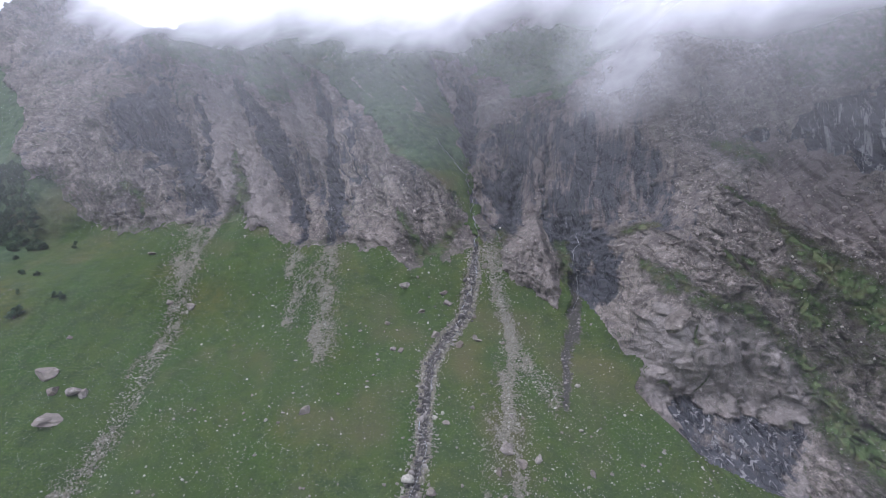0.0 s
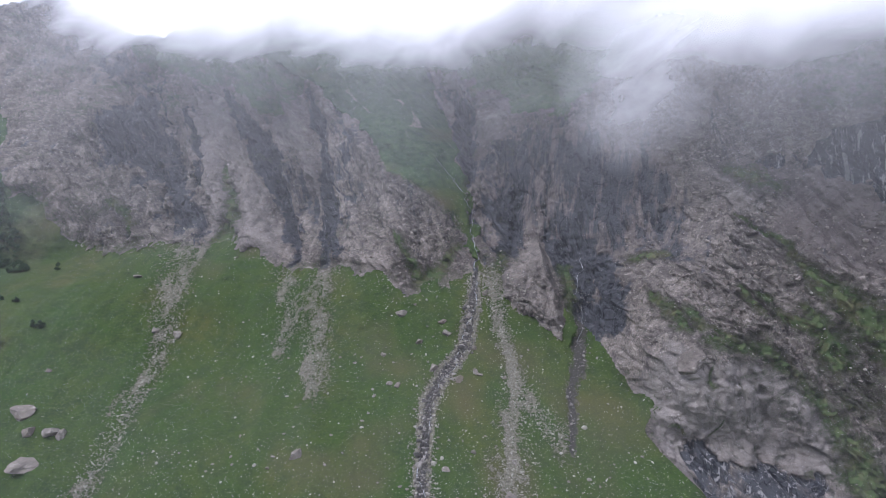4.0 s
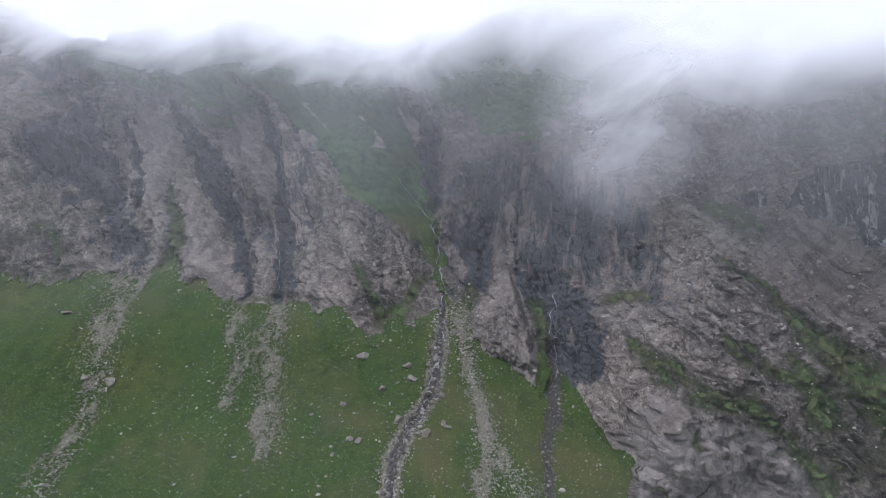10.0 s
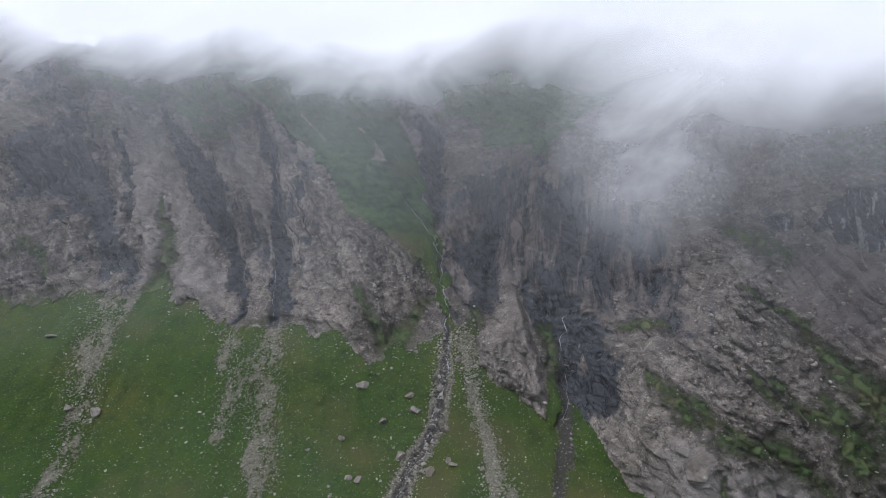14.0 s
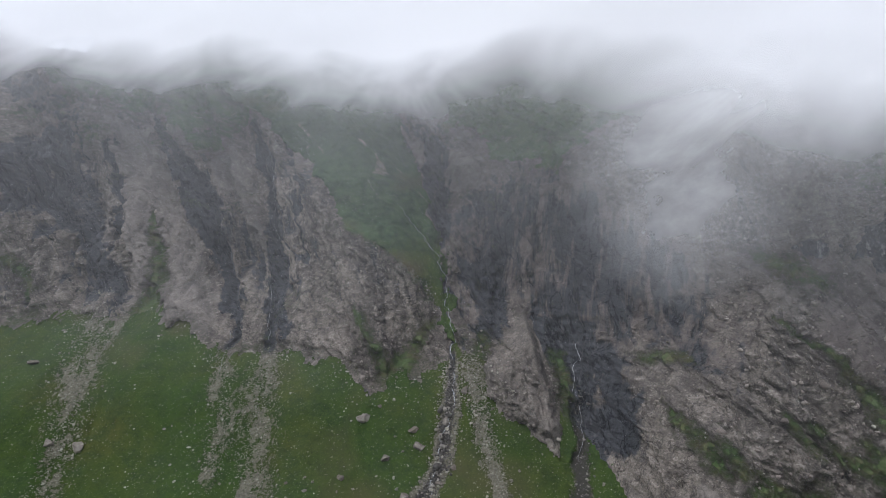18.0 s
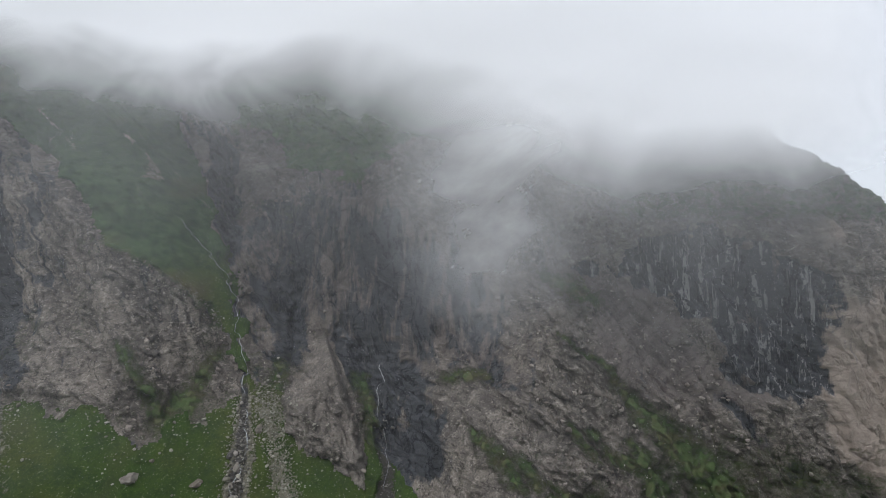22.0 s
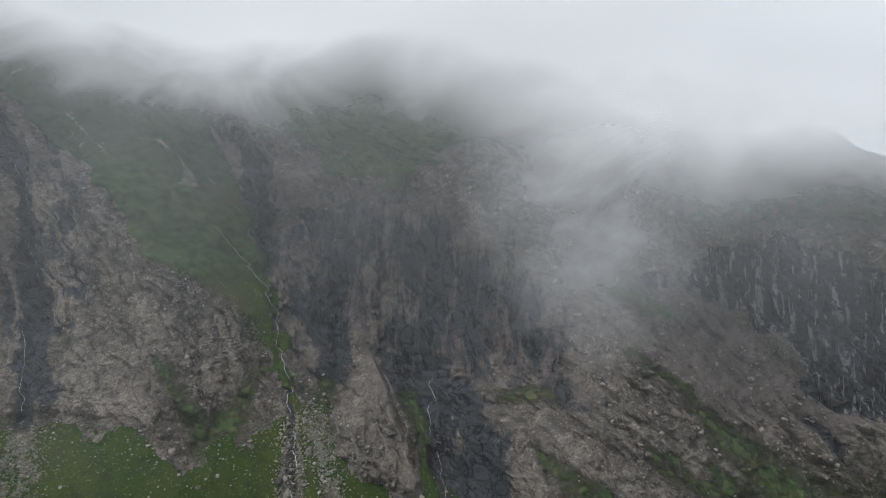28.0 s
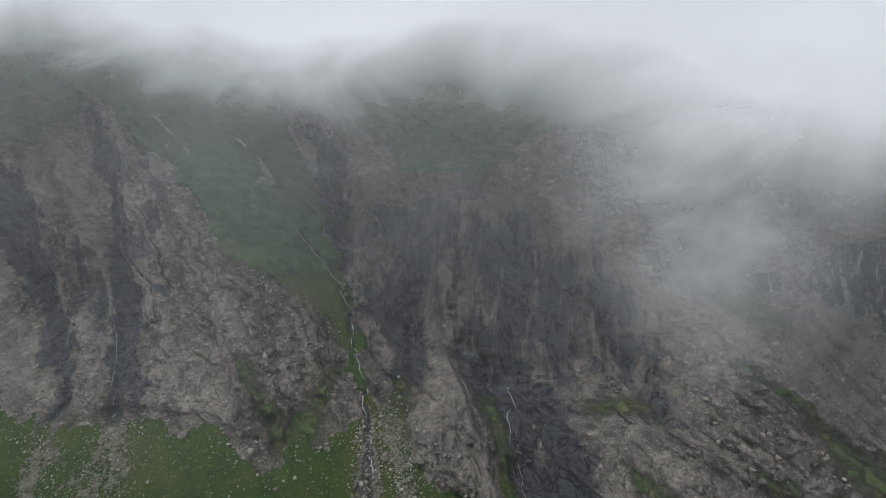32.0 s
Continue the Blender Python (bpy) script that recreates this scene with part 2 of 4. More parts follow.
def water_material():
    n = Nodes("white_water", 0.25)
    n.bsdf.inputs["Specular IOR Level"].default_value = 0.5
    froth = n.noise(n.scaled(1.2, 1.2, 0.35), 1.0, 6, 0.8)
    n.normal(froth, 0.5, 0.3)
    return n.done(n.ramp(froth, (0.36, (0.06, 0.065, 0.065)), (0.52, (0.33, 0.34, 0.34)), (0.66, (0.75, 0.77, 0.78))))


def leaf_material():
    n = Nodes("shrub_leaves", 0.75)
    pick = n.add("ShaderNodeNewGeometry").outputs["Random Per Island"]
    return n.done(n.ramp(pick, (0.0, (0.026, 0.060, 0.026)), (0.6, (0.048, 0.092, 0.038)), (1.0, (0.080, 0.125, 0.050))))


def bark_material():
    n = Nodes("bark", 0.9)
    grain = n.noise(n.scaled(3, 3, 0.6), 1.0, 6, 0.7)
    n.normal(grain, 0.6, 0.1)
    return n.done(n.ramp(grain, (0.35, (0.06, 0.047, 0.038)), (0.65, (0.15, 0.125, 0.105))))


GROUND, ROCK, STONE, WATER = ground_material(), rock_material(), stone_material(), water_material()
BOULDER, WET_STONE, CRAG = boulder_material(), wet_stone_material(), crag_material()
LEAF, BARK = leaf_material(), bark_material()
# ---------------------------------------------------------------- terrain shape
# The mountain is described by y, its distance to the north, over x (east) and z (height).


def lattice(ix, iy, seed):
    h = (ix.astype(np.int64) * 374761393 + iy.astype(np.int64) * 668265263 + seed * 974634777) & 0x7FFFFFFF
    h = ((h ^ (h >> 13)) * 1274126177) & 0x7FFFFFFF
    h = ((h ^ (h >> 16)) * 1103515245) & 0x7FFFFFFF
    return ((h ^ (h >> 11)) & 0xFFFFFF) / 8388607.5 - 1.0


def vnoise(x, y, seed=0):
    x, y = np.asarray(x, float), np.asarray(y, float)
    ix, iy = np.floor(x), np.floor(y)
    fx, fy = x - ix, y - iy
    fx, fy = fx * fx * fx * (fx * (fx * 6 - 15) + 10), fy * fy * fy * (fy * (fy * 6 - 15) + 10)
    a, b = lattice(ix, iy, seed), lattice(ix + 1, iy, seed)
    c, d = lattice(ix, iy + 1, seed), lattice(ix + 1, iy + 1, seed)
    return (a * (1 - fx) + b * fx) * (1 - fy) + (c * (1 - fx) + d * fx) * fy


def fbm(x, y, octaves=4, seed=0, gain=0.5):
    total, amp = 0.0, 1.0
    for k in range(octaves):
        total = total + amp * vnoise(x * 2.03 ** k + 17.3 * k, y * 2.03 ** k - 9.1 * k, seed + k)
        amp *= gain
    return total


def ridged(x, y, octaves=4, seed=0, gain=0.5):
    total, amp = 0.0, 1.0
    for k in range(octaves):
        total = total + amp * (1 - 2 * np.abs(vnoise(x * 2.07 ** k + 5.7 * k, y * 2.07 ** k + 3.3 * k, seed + k)))
        amp *= gain
    return total


def facets(x, y, seed=0):
    """Broken faces: each cell of an uneven net has its own height and tilt. Also how near the joint is."""
    ix, iy = np.floor(x), np.floor(y)
    one, two = np.full(np.shape(x), 1e9), np.full(np.shape(x), 1e9)
    high = np.zeros(np.shape(x))
    for dx in (-1, 0, 1):
        for dy in (-1, 0, 1):
            cx, cy = ix + dx, iy + dy
            ox = x - cx - 0.5 - 0.42 * lattice(cx, cy, seed)
            oy = y - cy - 0.5 - 0.42 * lattice(cx, cy, seed + 1)
            d = ox * ox + oy * oy
            h = lattice(cx, cy, seed + 2) + 0.9 * lattice(cx, cy, seed + 3) * ox + 0.9 * lattice(cx, cy, seed + 4) * oy
            close = d < one
            two = np.where(close, one, np.minimum(two, d))
            high = np.where(close, h, high)
            one = np.where(close, d, one)
    return high, np.sqrt(two) - np.sqrt(one)


def smin(a, b, k=10.0):
    h = np.clip(0.5 + 0.5 * (b - a) / k, 0, 1)
    return b * (1 - h) + a * h - k * h * (1 - h)


def step(lo, hi, v):
    s = np.clip((v - lo) / (hi - lo), 0, 1)
    return s * s * (3 - 2 * s)


def bump(x, z, cx, cz, sx, sz):
    return np.exp(-((x - cx) / sx) ** 2 - ((z - cz) / sz) ** 2)


def along(x, z, pts):
    """Distance to a line of points (x, z, half width) over its half width, and how far up it."""
    best, where = np.full(np.shape(x), 1e9), np.zeros(np.shape(x))
    for i in range(len(pts) - 1):
        ax, az, aw = pts[i]
        bx, bz, bw = pts[i + 1]
        s = np.clip(((x - ax) * (bx - ax) + (z - az) * (bz - az)) / ((bx - ax) ** 2 + (bz - az) ** 2), 0, 1)
        d = np.hypot(x - ax - s * (bx - ax), z - az - s * (bz - az)) / (aw + s * (bw - aw))
        where = np.where(d < best, (i + s) / (len(pts) - 1), where)
        best = np.minimum(best, d)
    return best, where


def inside(x, z, pts):
    """Signed distance to a closed outline, positive within."""
    best, odd = np.full(np.shape(x), 1e9), np.zeros(np.shape(x), bool)
    for i in range(len(pts)):
        (ax, az), (bx, bz) = pts[i], pts[(i + 1) % len(pts)]
        s = np.clip(((x - ax) * (bx - ax) + (z - az) * (bz - az)) / ((bx - ax) ** 2 + (bz - az) ** 2), 0, 1)
        best = np.minimum(best, np.hypot(x - ax - s * (bx - ax), z - az - s * (bz - az)))
        if az != bz:
            odd ^= ((az > z) != (bz > z)) & (x < (bx - ax) * (z - az) / (bz - az) + ax)
    return np.where(odd, best, -best)


def big_shape(x, z):
    """The meadow, the two walls and the bay between them, without fine relief."""
    meadow = 420.5 - 0.18 * x + 1.35 * z + 18 * np.exp(-((z + 55) / 30) ** 2)
    meadow = meadow - 0.45 * np.maximum(0, -190 - x) * step(10, -45, z)
    left = 445 - 0.2 * x + 0.6 * z - 28 * bump(x, 0, -28, 0, 36, 1) + 22 * bump(x, z, -112, 40, 30, 45)
    left = left - 60 * bump(x, z, -395, 90, 80, 120) + 34 * bump(x, z, 10, 165, 45, 55)
    left = left - 24 * bump(x, z, -65, 125, 38, 30) - 26 * bump(x, z, -325, 156, 40, 35)
    # the east wall, its broken flank below, and the wall of the bay that runs back from its corner
    plane = 322 + 0.35 * (z - 40) - 0.45 * (x - 172)
    flank = np.interp(z, [-100, -80, -66, -55, -40, -9, 3, 26, 50, 80], [95, 107, 124, 122, 126, 136, 141, 158, 172, 188])
    crag = plane + 1.5 * np.maximum(0, flank - x)
    rim = np.interp(z, [-20, 0, 40, 75, 135, 200], [62, 62, 59, 52, 38, 20])
    back = 356 - 1.2 * (x - 148) + 0.33 * (z - 34) + 3.2 * np.maximum(0, rim - x) + 1.3 * np.maximum(0, z - 138) * step(150, 110, x)
    east = smin(crag, -smin(-back, -plane, 8), 8)
    east = east - 27 * bump(x, z, 135, -42, 36, 34) - 22 * bump(x, z, 300, 85, 28, 60) + 15 * bump(x, z, 235, 55, 30, 45) + 10 * bump(x, z, 190, 78, 26, 18)
    y = smin(meadow, left, 8)
    return smin(y, east, 10)

# ---------------------------------------------------------------- lines of the place, in x and z
FOOT = [(-372, 68), (-336, 28), (-297, 15), (-254, 23), (-226, 20), (-206, 23), (-185, 31), (-168, 14), (-156, 16), (-135, 4),
        (-122, 0), (-85, 3), (-61, 2), (-37, -4), (-25, -15), (-15, -8), (7, -8), (22, -2)]
CREST = [(-247, 258), (-178, 219), (-142, 198), (-117, 175), (-103, 156), (-84, 140), (-63, 120), (-57, 110), (-46, 91), (-29, 76), (-9, 61), (7, 47), (18, 34), (25, 12), (26, -10)]
SKYLINE = [(-760, 290), (-690, 318), (-640, 350), (-590, 378), (-545, 378), (-500, 352), (-445, 321), (-372, 278), (-330, 276), (-290, 300), (-200, 335), (0, 325), (90, 315), (140, 290), (180, 245),
           (205, 212), (232, 188), (255, 186), (273, 178), (281, 166), (300, 144), (329, 123), (347, 105), (420, 70), (600, 10)]
STREAM = [(-2, 94, 1.5), (14, 73, 1.5), (25, 49, 1.8), (25, 24, 1.8), (26, 9, 2.5), (25, -1, 4), (21, -25, 5.5), (16, -47, 5.5),
          (2, -62, 5), (-8, -74, 4.5), (-10, -90, 5), (-10, -105, 5), (-14, -116, 5), (-18, -132, 5)]
BROOK = [(106, 22, 5), (101, 5, 5), (98, -14, 4), (93, -35, 4), (88, -52, 3.5), (76, -70, 3), (68, -88, 2)]
CHUTES = [
    [(-233, 38, 9), (-228, 23, 13), (-214, -10, 16), (-201, -44, 9), (-196, -68, 7), (-192, -92, 7), (-193, -112, 7), (-200, -135, 8)],
    [(-127, 4, 6), (-116, -14, 9), (-110, -30, 8), (-111, -54, 5)],
    [(-89, 4, 8), (-93, -20, 13), (-89, -44, 12), (-80, -70, 9)],
    [(-203, 22, 3), (-206, 8, 4), (-210, -8, 4)],
    [(54, -74, 7), (62, -84, 8)],
    [(-34, 75, 4), (-12, 58, 7), (8, 42, 6), (16, 28, 4)],
    [(-97, 181, 0.8), (-80, 160, 1.1), (-66, 143, 0.8)],
    [(35, 2, 5), (40, -33, 5), (46, -59, 6), (40, -80, 8), (35, -97, 10), (33, -118, 14)],
]
GULLIES = [
    ([(-272, 165, 3.5), (-250, 127, 4), (-234, 97, 4), (-233, 79, 3)], 6, 1.0),
    ([(-240, 192, 5), (-193, 141, 8), (-165, 106, 8), (-150, 68, 7), (-133, 30, 5), (-123, 5, 3.5)], 9, 1.0),
    ([(-143, 185, 4), (-117, 142, 5), (-111, 93, 6), (-97, 46, 7), (-93, 6, 4)], 9, 1.0),
    ([(-214, 100, 3), (-197, 69, 5), (-190, 32, 8), (-194, 15, 8)], 6, 0.0),
    ([(12, 174, 8), (26, 150, 9), (29, 120, 8), (26, 88, 7), (22, 73, 5)], 15, 0.85),
    ([(62, 62, 4), (60, 32, 5), (56, 14, 4)], 7, 0.8),
    ([(86, 84, 3), (85, 52, 4), (83, 28, 5)], 5, 0.7),
    ([(114, 12, 5), (108, -8, 7), (104, -30, 6)], 9, 0.9),
    ([(50, 112, 3), (53, 80, 4), (50, 40, 4)], 5, 0.6),
    ([(143, 42, 2), (142, 30, 3), (141, 18, 3)], 4, 0.75),
    ([(-110, 95, 7), (-118, 70, 9), (-112, 48, 6)], 3, 0.7),
    ([(238, 6, 4), (252, -8, 5), (262, -30, 5)], 5, 0.6),
    ([(160, 30, 4), (175, -2, 4), (178, -24, 4)], 3, 0.3),
]
DEEP = [(-350, 150), (-338, 178), (-307, 181), (-286, 158), (-268, 128), (-253, 98), (-232, 72), (-214, 45), (-210, 31), (-242, 30), (-262, 56), (-282, 81), (-306, 94), (-334, 106)]
PINNACLE = [(76, 28), (64, 16), (43, -2), (42, -17), (59, -29), (78, -40), (82, -30), (84, -15), (82, -1), (81, 12)]
KNOB = [(112, -66), (112, -81), (119, -95), (129, -105), (140, -112), (163, -113), (178, -98), (189, -84), (191, -70), (181, -57), (169, -43), (148, -36), (135, -40),
        (124, -33), (116, -44), (112, -56)]
KNOB_FOOT = [(122, -84), (141, -83), (156, -89), (180, -92), (168, -104), (152, -114), (138, -112), (128, -107), (119, -96)]
HOLLOW = [(80, 25), (93, 25), (104, 24), (112, 19), (111, 9), (106, 0), (103, -14), (101, -26), (97, -38), (92, -40), (91, -22), (88, -5), (83, 9)]
DARK = [(195, 74), (212, 77), (225, 87), (240, 93), (260, 90), (266, 82), (276, 78), (291, 71), (289, 52), (285, 30), (281, 6), (271, 1), (265, 11), (249, 17), (247, 28), (245, 38), (241, 50), (233, 55), (219, 65), (204, 68)]
SLAB = [(198, 62), (219, 64), (238, 50), (241, 36), (246, 16), (262, 8), (255, -3), (236, -2), (212, 8), (194, 19), (188, 30), (186, 43)]
TAN = [(290, 54), (330, 66), (330, -40), (296, -40), (280, -12), (280, 3), (286, 30)]
BACK = [(46, 116), (62, 124), (90, 122), (118, 104), (144, 78), (158, 56), (152, 34), (140, 18), (126, 14), (113, 8), (82, 24), (71, 29), (54, 19), (34, 20), (30, 44), (29, 75), (36, 104)]
CLEFT = [(8, 176), (23, 173), (36, 147), (33, 118), (29, 82), (24, 70), (18, 90), (13, 113), (13, 144)]
WET_FACES = [  # outlines of dark wet rock, and how wet
    ([(36, 62), (60, 64), (70, 32), (57, 16), (46, 4), (41, 18)], 0.8),
    ([(36, 108), (58, 112), (66, 84), (60, 58), (36, 58), (30, 80)], 0.55),
    ([(-240, 190), (-205, 152), (-172, 117), (-155, 87), (-141, 62), (-132, 40), (-124, 8), (-129, 8), (-140, 29), (-152, 55), (-163, 74), (-180, 93), (-195, 119), (-214, 146)], 0.95),
    ([(-166, 117), (-140, 101), (-128, 76), (-115, 52), (-104, 34), (-122, 42), (-142, 66), (-155, 91)], 0.5),
    ([(-150, 186), (-129, 154), (-111, 122), (-104, 85), (-95, 50), (-83, 16), (-94, 13), (-103, 32), (-110, 65), (-115, 104), (-133, 146)], 0.95),
    ([(-420, 250), (-372, 252), (-345, 225), (-318, 205), (-300, 186), (-330, 184), (-372, 208)], 0.5),
]
PALE_FACES = [  # outlines of dry pale rock
    [(-287, 152), (-272, 142), (-258, 104), (-240, 74), (-236, 62), (-246, 84), (-264, 106), (-278, 132)],
    [(-282, 196), (-240, 176), (-212, 142), (-186, 104), (-168, 70), (-150, 40), (-142, 12), (-176, 20), (-214, 36), (-226, 78), (-250, 132)],
    [(-176, 158), (-150, 146), (-128, 118), (-116, 84), (-106, 46), (-122, 78), (-136, 104), (-160, 122)],
    [(31, 139), (43, 145), (56, 141), (57, 117), (44, 115), (31, 122)],
    [(-1, 169), (8, 169), (13, 151), (3, 151)],
    [(-12, 208), (12, 208), (14, 184), (-6, 186)],
    [(172, 66), (175, 57), (186, 49), (180, 37), (170, 42), (167, 51)],
    [(284, 100), (300, 106), (303, 83), (301, 71), (285, 74)],
]
PLATEAU = [(55, 235), (152, 230), (180, 195), (145, 168), (116, 133), (93, 126), (64, 136), (52, 171), (13, 199), (-16, 204)]
MEADS = [  # strips and patches of turf among the rock
    [(169, 38, 1.6), (184, 25, 2.4), (193, 9, 4.5), (206, -8, 8), (219, -25, 10), (228, -40, 10)],
    [(187, -13, 4), (192, -24, 7), (195, -36, 8)],
    [(174, 67, 4), (184, 60, 8), (191, 55, 6)],
    [(169, -7, 3.6), (174, -9, 2.6)], [(175, -16, 4.3), (184, -21, 4)], [(133, -15, 3), (135, -22, 3)],
    [(125, -9, 3), (127, -17, 3.4), (130, -24, 2.4)], [(122, 11, 2.4), (133, 15, 2.6), (141, 15, 2)], [(90, 3, 3.4), (88, -18, 4), (89, -35, 5)],
    [(160, -2, 2), (166, -14, 3)], [(150, -30, 3), (140, -24, 2.5)],
    [(-42, 86, 3), (-16, 73, 6), (4, 55, 6), (14, 38, 5)],
    [(138, -29, 4), (162, -33, 5), (173, -43, 6), (186, -58, 6), (194, -76, 6), (196, -92, 9), (215, -108, 14)],
    [(-36, 30, 3), (-28, 18, 4), (-21, 4, 5), (-12, -6, 5)],
    [(16, 20, 4), (2, 8, 5), (-6, -2, 6)],
    [(-310, 62, 5), (-290, 48, 5), (-280, 34, 4)],
    [(-214, 100, 2), (-197, 69, 4), (-190, 32, 8), (-192, 14, 9)],
    [(47, 12, 4), (40, 2, 5), (36, -10, 5)],
]


def crags(u, v, seed, rib=1.0, grain=0.5):
    """Relief of broken rock: ribs, tilted faces of three sizes and the joints between them."""
    ribs = rib * (9 * ridged(u / 31, v / 160, 2, seed) + 3 * ridged(u / 11, v / 55, 2, seed + 1))
    big, joint_a = facets(u / 8, v / 24, seed + 20)
    mid, joint_b = facets(u / 3.4, v / 8, seed + 30)
    small, _ = facets(u / 1.7, v / 2.6, seed + 40)
    joints = np.exp(-(joint_a / 0.08) ** 2) + 0.45 * np.exp(-(joint_b / 0.10) ** 2)
    return ribs + 2.1 * big + 1.25 * mid + grain * small - 1.3 * joints


def fold(x, z):
    """y, the height after the top is laid back behind the skyline, and the masks of the surface."""
    top = np.interp(x, *zip(*SKYLINE)) + 3 * fbm(x / 14, x * 0, 4, 71)
    zc = np.minimum(z, top)
    wob = 5 * fbm(x / 16, zc / 16, 5, 3, 0.6) + 2.2 * fbm(x / 3.5, zc / 7, 3, 4)
    foot = np.interp(x, *zip(*FOOT))
    crest = np.interp(zc, *list(zip(*CREST[::-1]))[::-1])
    west = step(-2, 2, zc - foot + wob * 0.8) * step(3, -3, x - crest + wob * 0.8) * step(-388, -378, x + wob + 1.15 * np.maximum(0, zc - 66))
    west_top = np.interp(x, [-560, -445, -372, -326, -298, -222, -183, -169, -153, -140], [400, 312, 255, 212, 215, 187, 157, 157, 175, 200])
    bay_edge = np.interp(zc, [-15, 5, 40, 75, 100, 125, 145, 155, 200], [36, 31, 26, 20, 15, 12, 7, -2, -14])
    bay = step(-3, 3, x - bay_edge + wob) * step(-6, 2, zc - np.interp(x, [30, 60, 96, 110], [5, -2, -30, -60]) + wob * 0.5)
    east = step(-3, 3, x - np.interp(zc, [-120, -112, -104, -92, -80, -66, -55, -40, -20, 0], [400, 150, 130, 117, 108, 116, 106, 102, 103, 106]) + wob * 0.3)
    tip = inside(x, zc, PINNACLE)
    spire = step(-1.2, 1.2, tip + wob * 0.5)
    knob = step(-2, 2, inside(x, zc, KNOB) + wob * 0.3)
    rock = np.maximum.reduce([west, bay, east, spire])
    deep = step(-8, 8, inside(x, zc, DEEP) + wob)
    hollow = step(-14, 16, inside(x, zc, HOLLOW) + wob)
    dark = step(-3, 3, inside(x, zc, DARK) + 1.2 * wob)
    slab = step(-6, 6, inside(x, zc, SLAB) + wob)
    # the knob's foot is coloured darker as well as set back
    low = step(-2, 3, inside(x, zc, KNOB_FOOT) + 0.8 * wob)
    y = big_shape(x, zc)
    # relief of the rock: leaning ribs, joints, bedding ledges and small blocks
    warp = 3 * fbm(x / 12, zc / 12, 3, 5)
    u, v = x + 0.50 * zc + warp, zc + warp
    n_west = crags(u, v, 11)
    n_east = crags(x + 0.12 * zc + warp, v, 311, 0.55, 0.9)
    away = step(20, 60, x)
    bed = (v * 0.95 + 0.22 * x + 2.5 * fbm(x / 9, zc / 9, 3, 15)) / 5.2
    ledges = (bed - np.floor(bed)) * np.clip(0.3 + 1.8 * fbm(x / 24, zc / 16, 3, 16), 0, 1.6)
    runnel = np.exp(-(vnoise(u / 13 + 2.7, v / 150, 24) / 0.075) ** 2) + 0.7 * np.exp(-(vnoise(u / 7 + 9.1, v / 90, 25) / 0.08) ** 2)
    runnel = np.clip(runnel, 0, 1) * step(-0.45, 0.15, fbm(x / 40, zc / 60, 2, 26))
    smooth_wall = step(-8, 10, inside(x, zc, BACK) + wob)
    plain = np.maximum.reduce([0.6 * knob, 0.4 * dark, 0.75 * slab, 0.93 * smooth_wall, 0.6 * step(-6, 4, inside(x, zc, TAN) + wob)])
    relief = (n_west * (1 - away) + n_east * away + 1.5 * ledges + 0.35 * fbm(x / 1.9, zc / 1.5, 2, 14)) * (1 - plain)
    relief = relief + knob * (3.2 * facets(x / 12 + 0.1 * warp, zc / 13, 231)[0] + 1.5 * facets(x / 5, zc / 6 + 0.2 * warp, 241)[0]) - 3.2
    lean = (big_shape(x + 2, zc) - big_shape(x - 2, zc)) / 4
    foot_gap = np.where(west > 0.3, zc - foot, np.where(spire > 0.3, 4.0 * tip, 20.0))
    relief = relief * (0.22 + 0.78 * step(0, 9, foot_gap)) / np.sqrt(1 + lean ** 2) / (1 + 0.4 * np.abs(lean))
    side = np.clip(rock * relief * lean, -3, 3)
    smooth = 3.2 * fbm((x + 0.2 * zc) / 30, zc / 60, 4, 21) + 0.5 * fbm(x / 6, zc / 4, 2, 22, 0.6)
    y = y - rock * relief - (1 - rock) * smooth - 0.5 * rock
    # flutes on the dark cliff and below the knob
    y = y - np.maximum(dark, low) * ((1.6 + 1.4 * low) * ridged(x / 5 + 0.1 * zc, zc / 60, 3, 17))
    y = y + 3.6 * runnel * rock * (1 - knob)
    y = y + 9 * deep + 9 * hollow + 4 * dark + 5 * low + 2 * slab
    # bands of darker rock follow the ribs and runnels, drawn by noise
    wet = 0.06 + 0.30 * np.clip(ridged(u / 17 + 4, v / 70, 3, 18) - 0.35, 0, 1) * step(10, 40, zc)
    wet = wet * (1 - 0.6 * east)
    wet = np.maximum(wet, 0.70 * runnel * step(-10, 15, zc) * (1 - spire) * (1 - 0.7 * east))
    for line, depth, damp_dark in GULLIES:
        d, _ = along(x + 0.5 * wob, zc, line)
        y = y + depth * np.exp(-d ** 2 * 1.3)
        wet = np.maximum(wet, damp_dark * np.exp(-d ** 2 * 0.8))
    d, _ = along(x + 0.3 * wob, zc, STREAM)
    y, bed_line, wet = y + 2.4 * np.exp(-d ** 2), np.exp(-d ** 4 * 0.8), np.maximum(wet, np.exp(-(1.7 * d) ** 2))
    d, _ = along(x + 0.3 * wob, zc, BROOK)
    y, wet, brook = y + 2.5 * np.exp(-d ** 2), np.maximum(wet, np.exp(-d ** 2)), np.exp(-d ** 2)
    y = y - np.interp(zc, [-45, -10, 28], [5, 12, 27]) * spire * step(-1, 9, tip)
    back_wall = step(-22, 16, inside(x, zc, BACK) + 1.6 * wob) * (1 - spire)
    cleft = step(-5, 5, inside(x, zc, CLEFT) + wob)
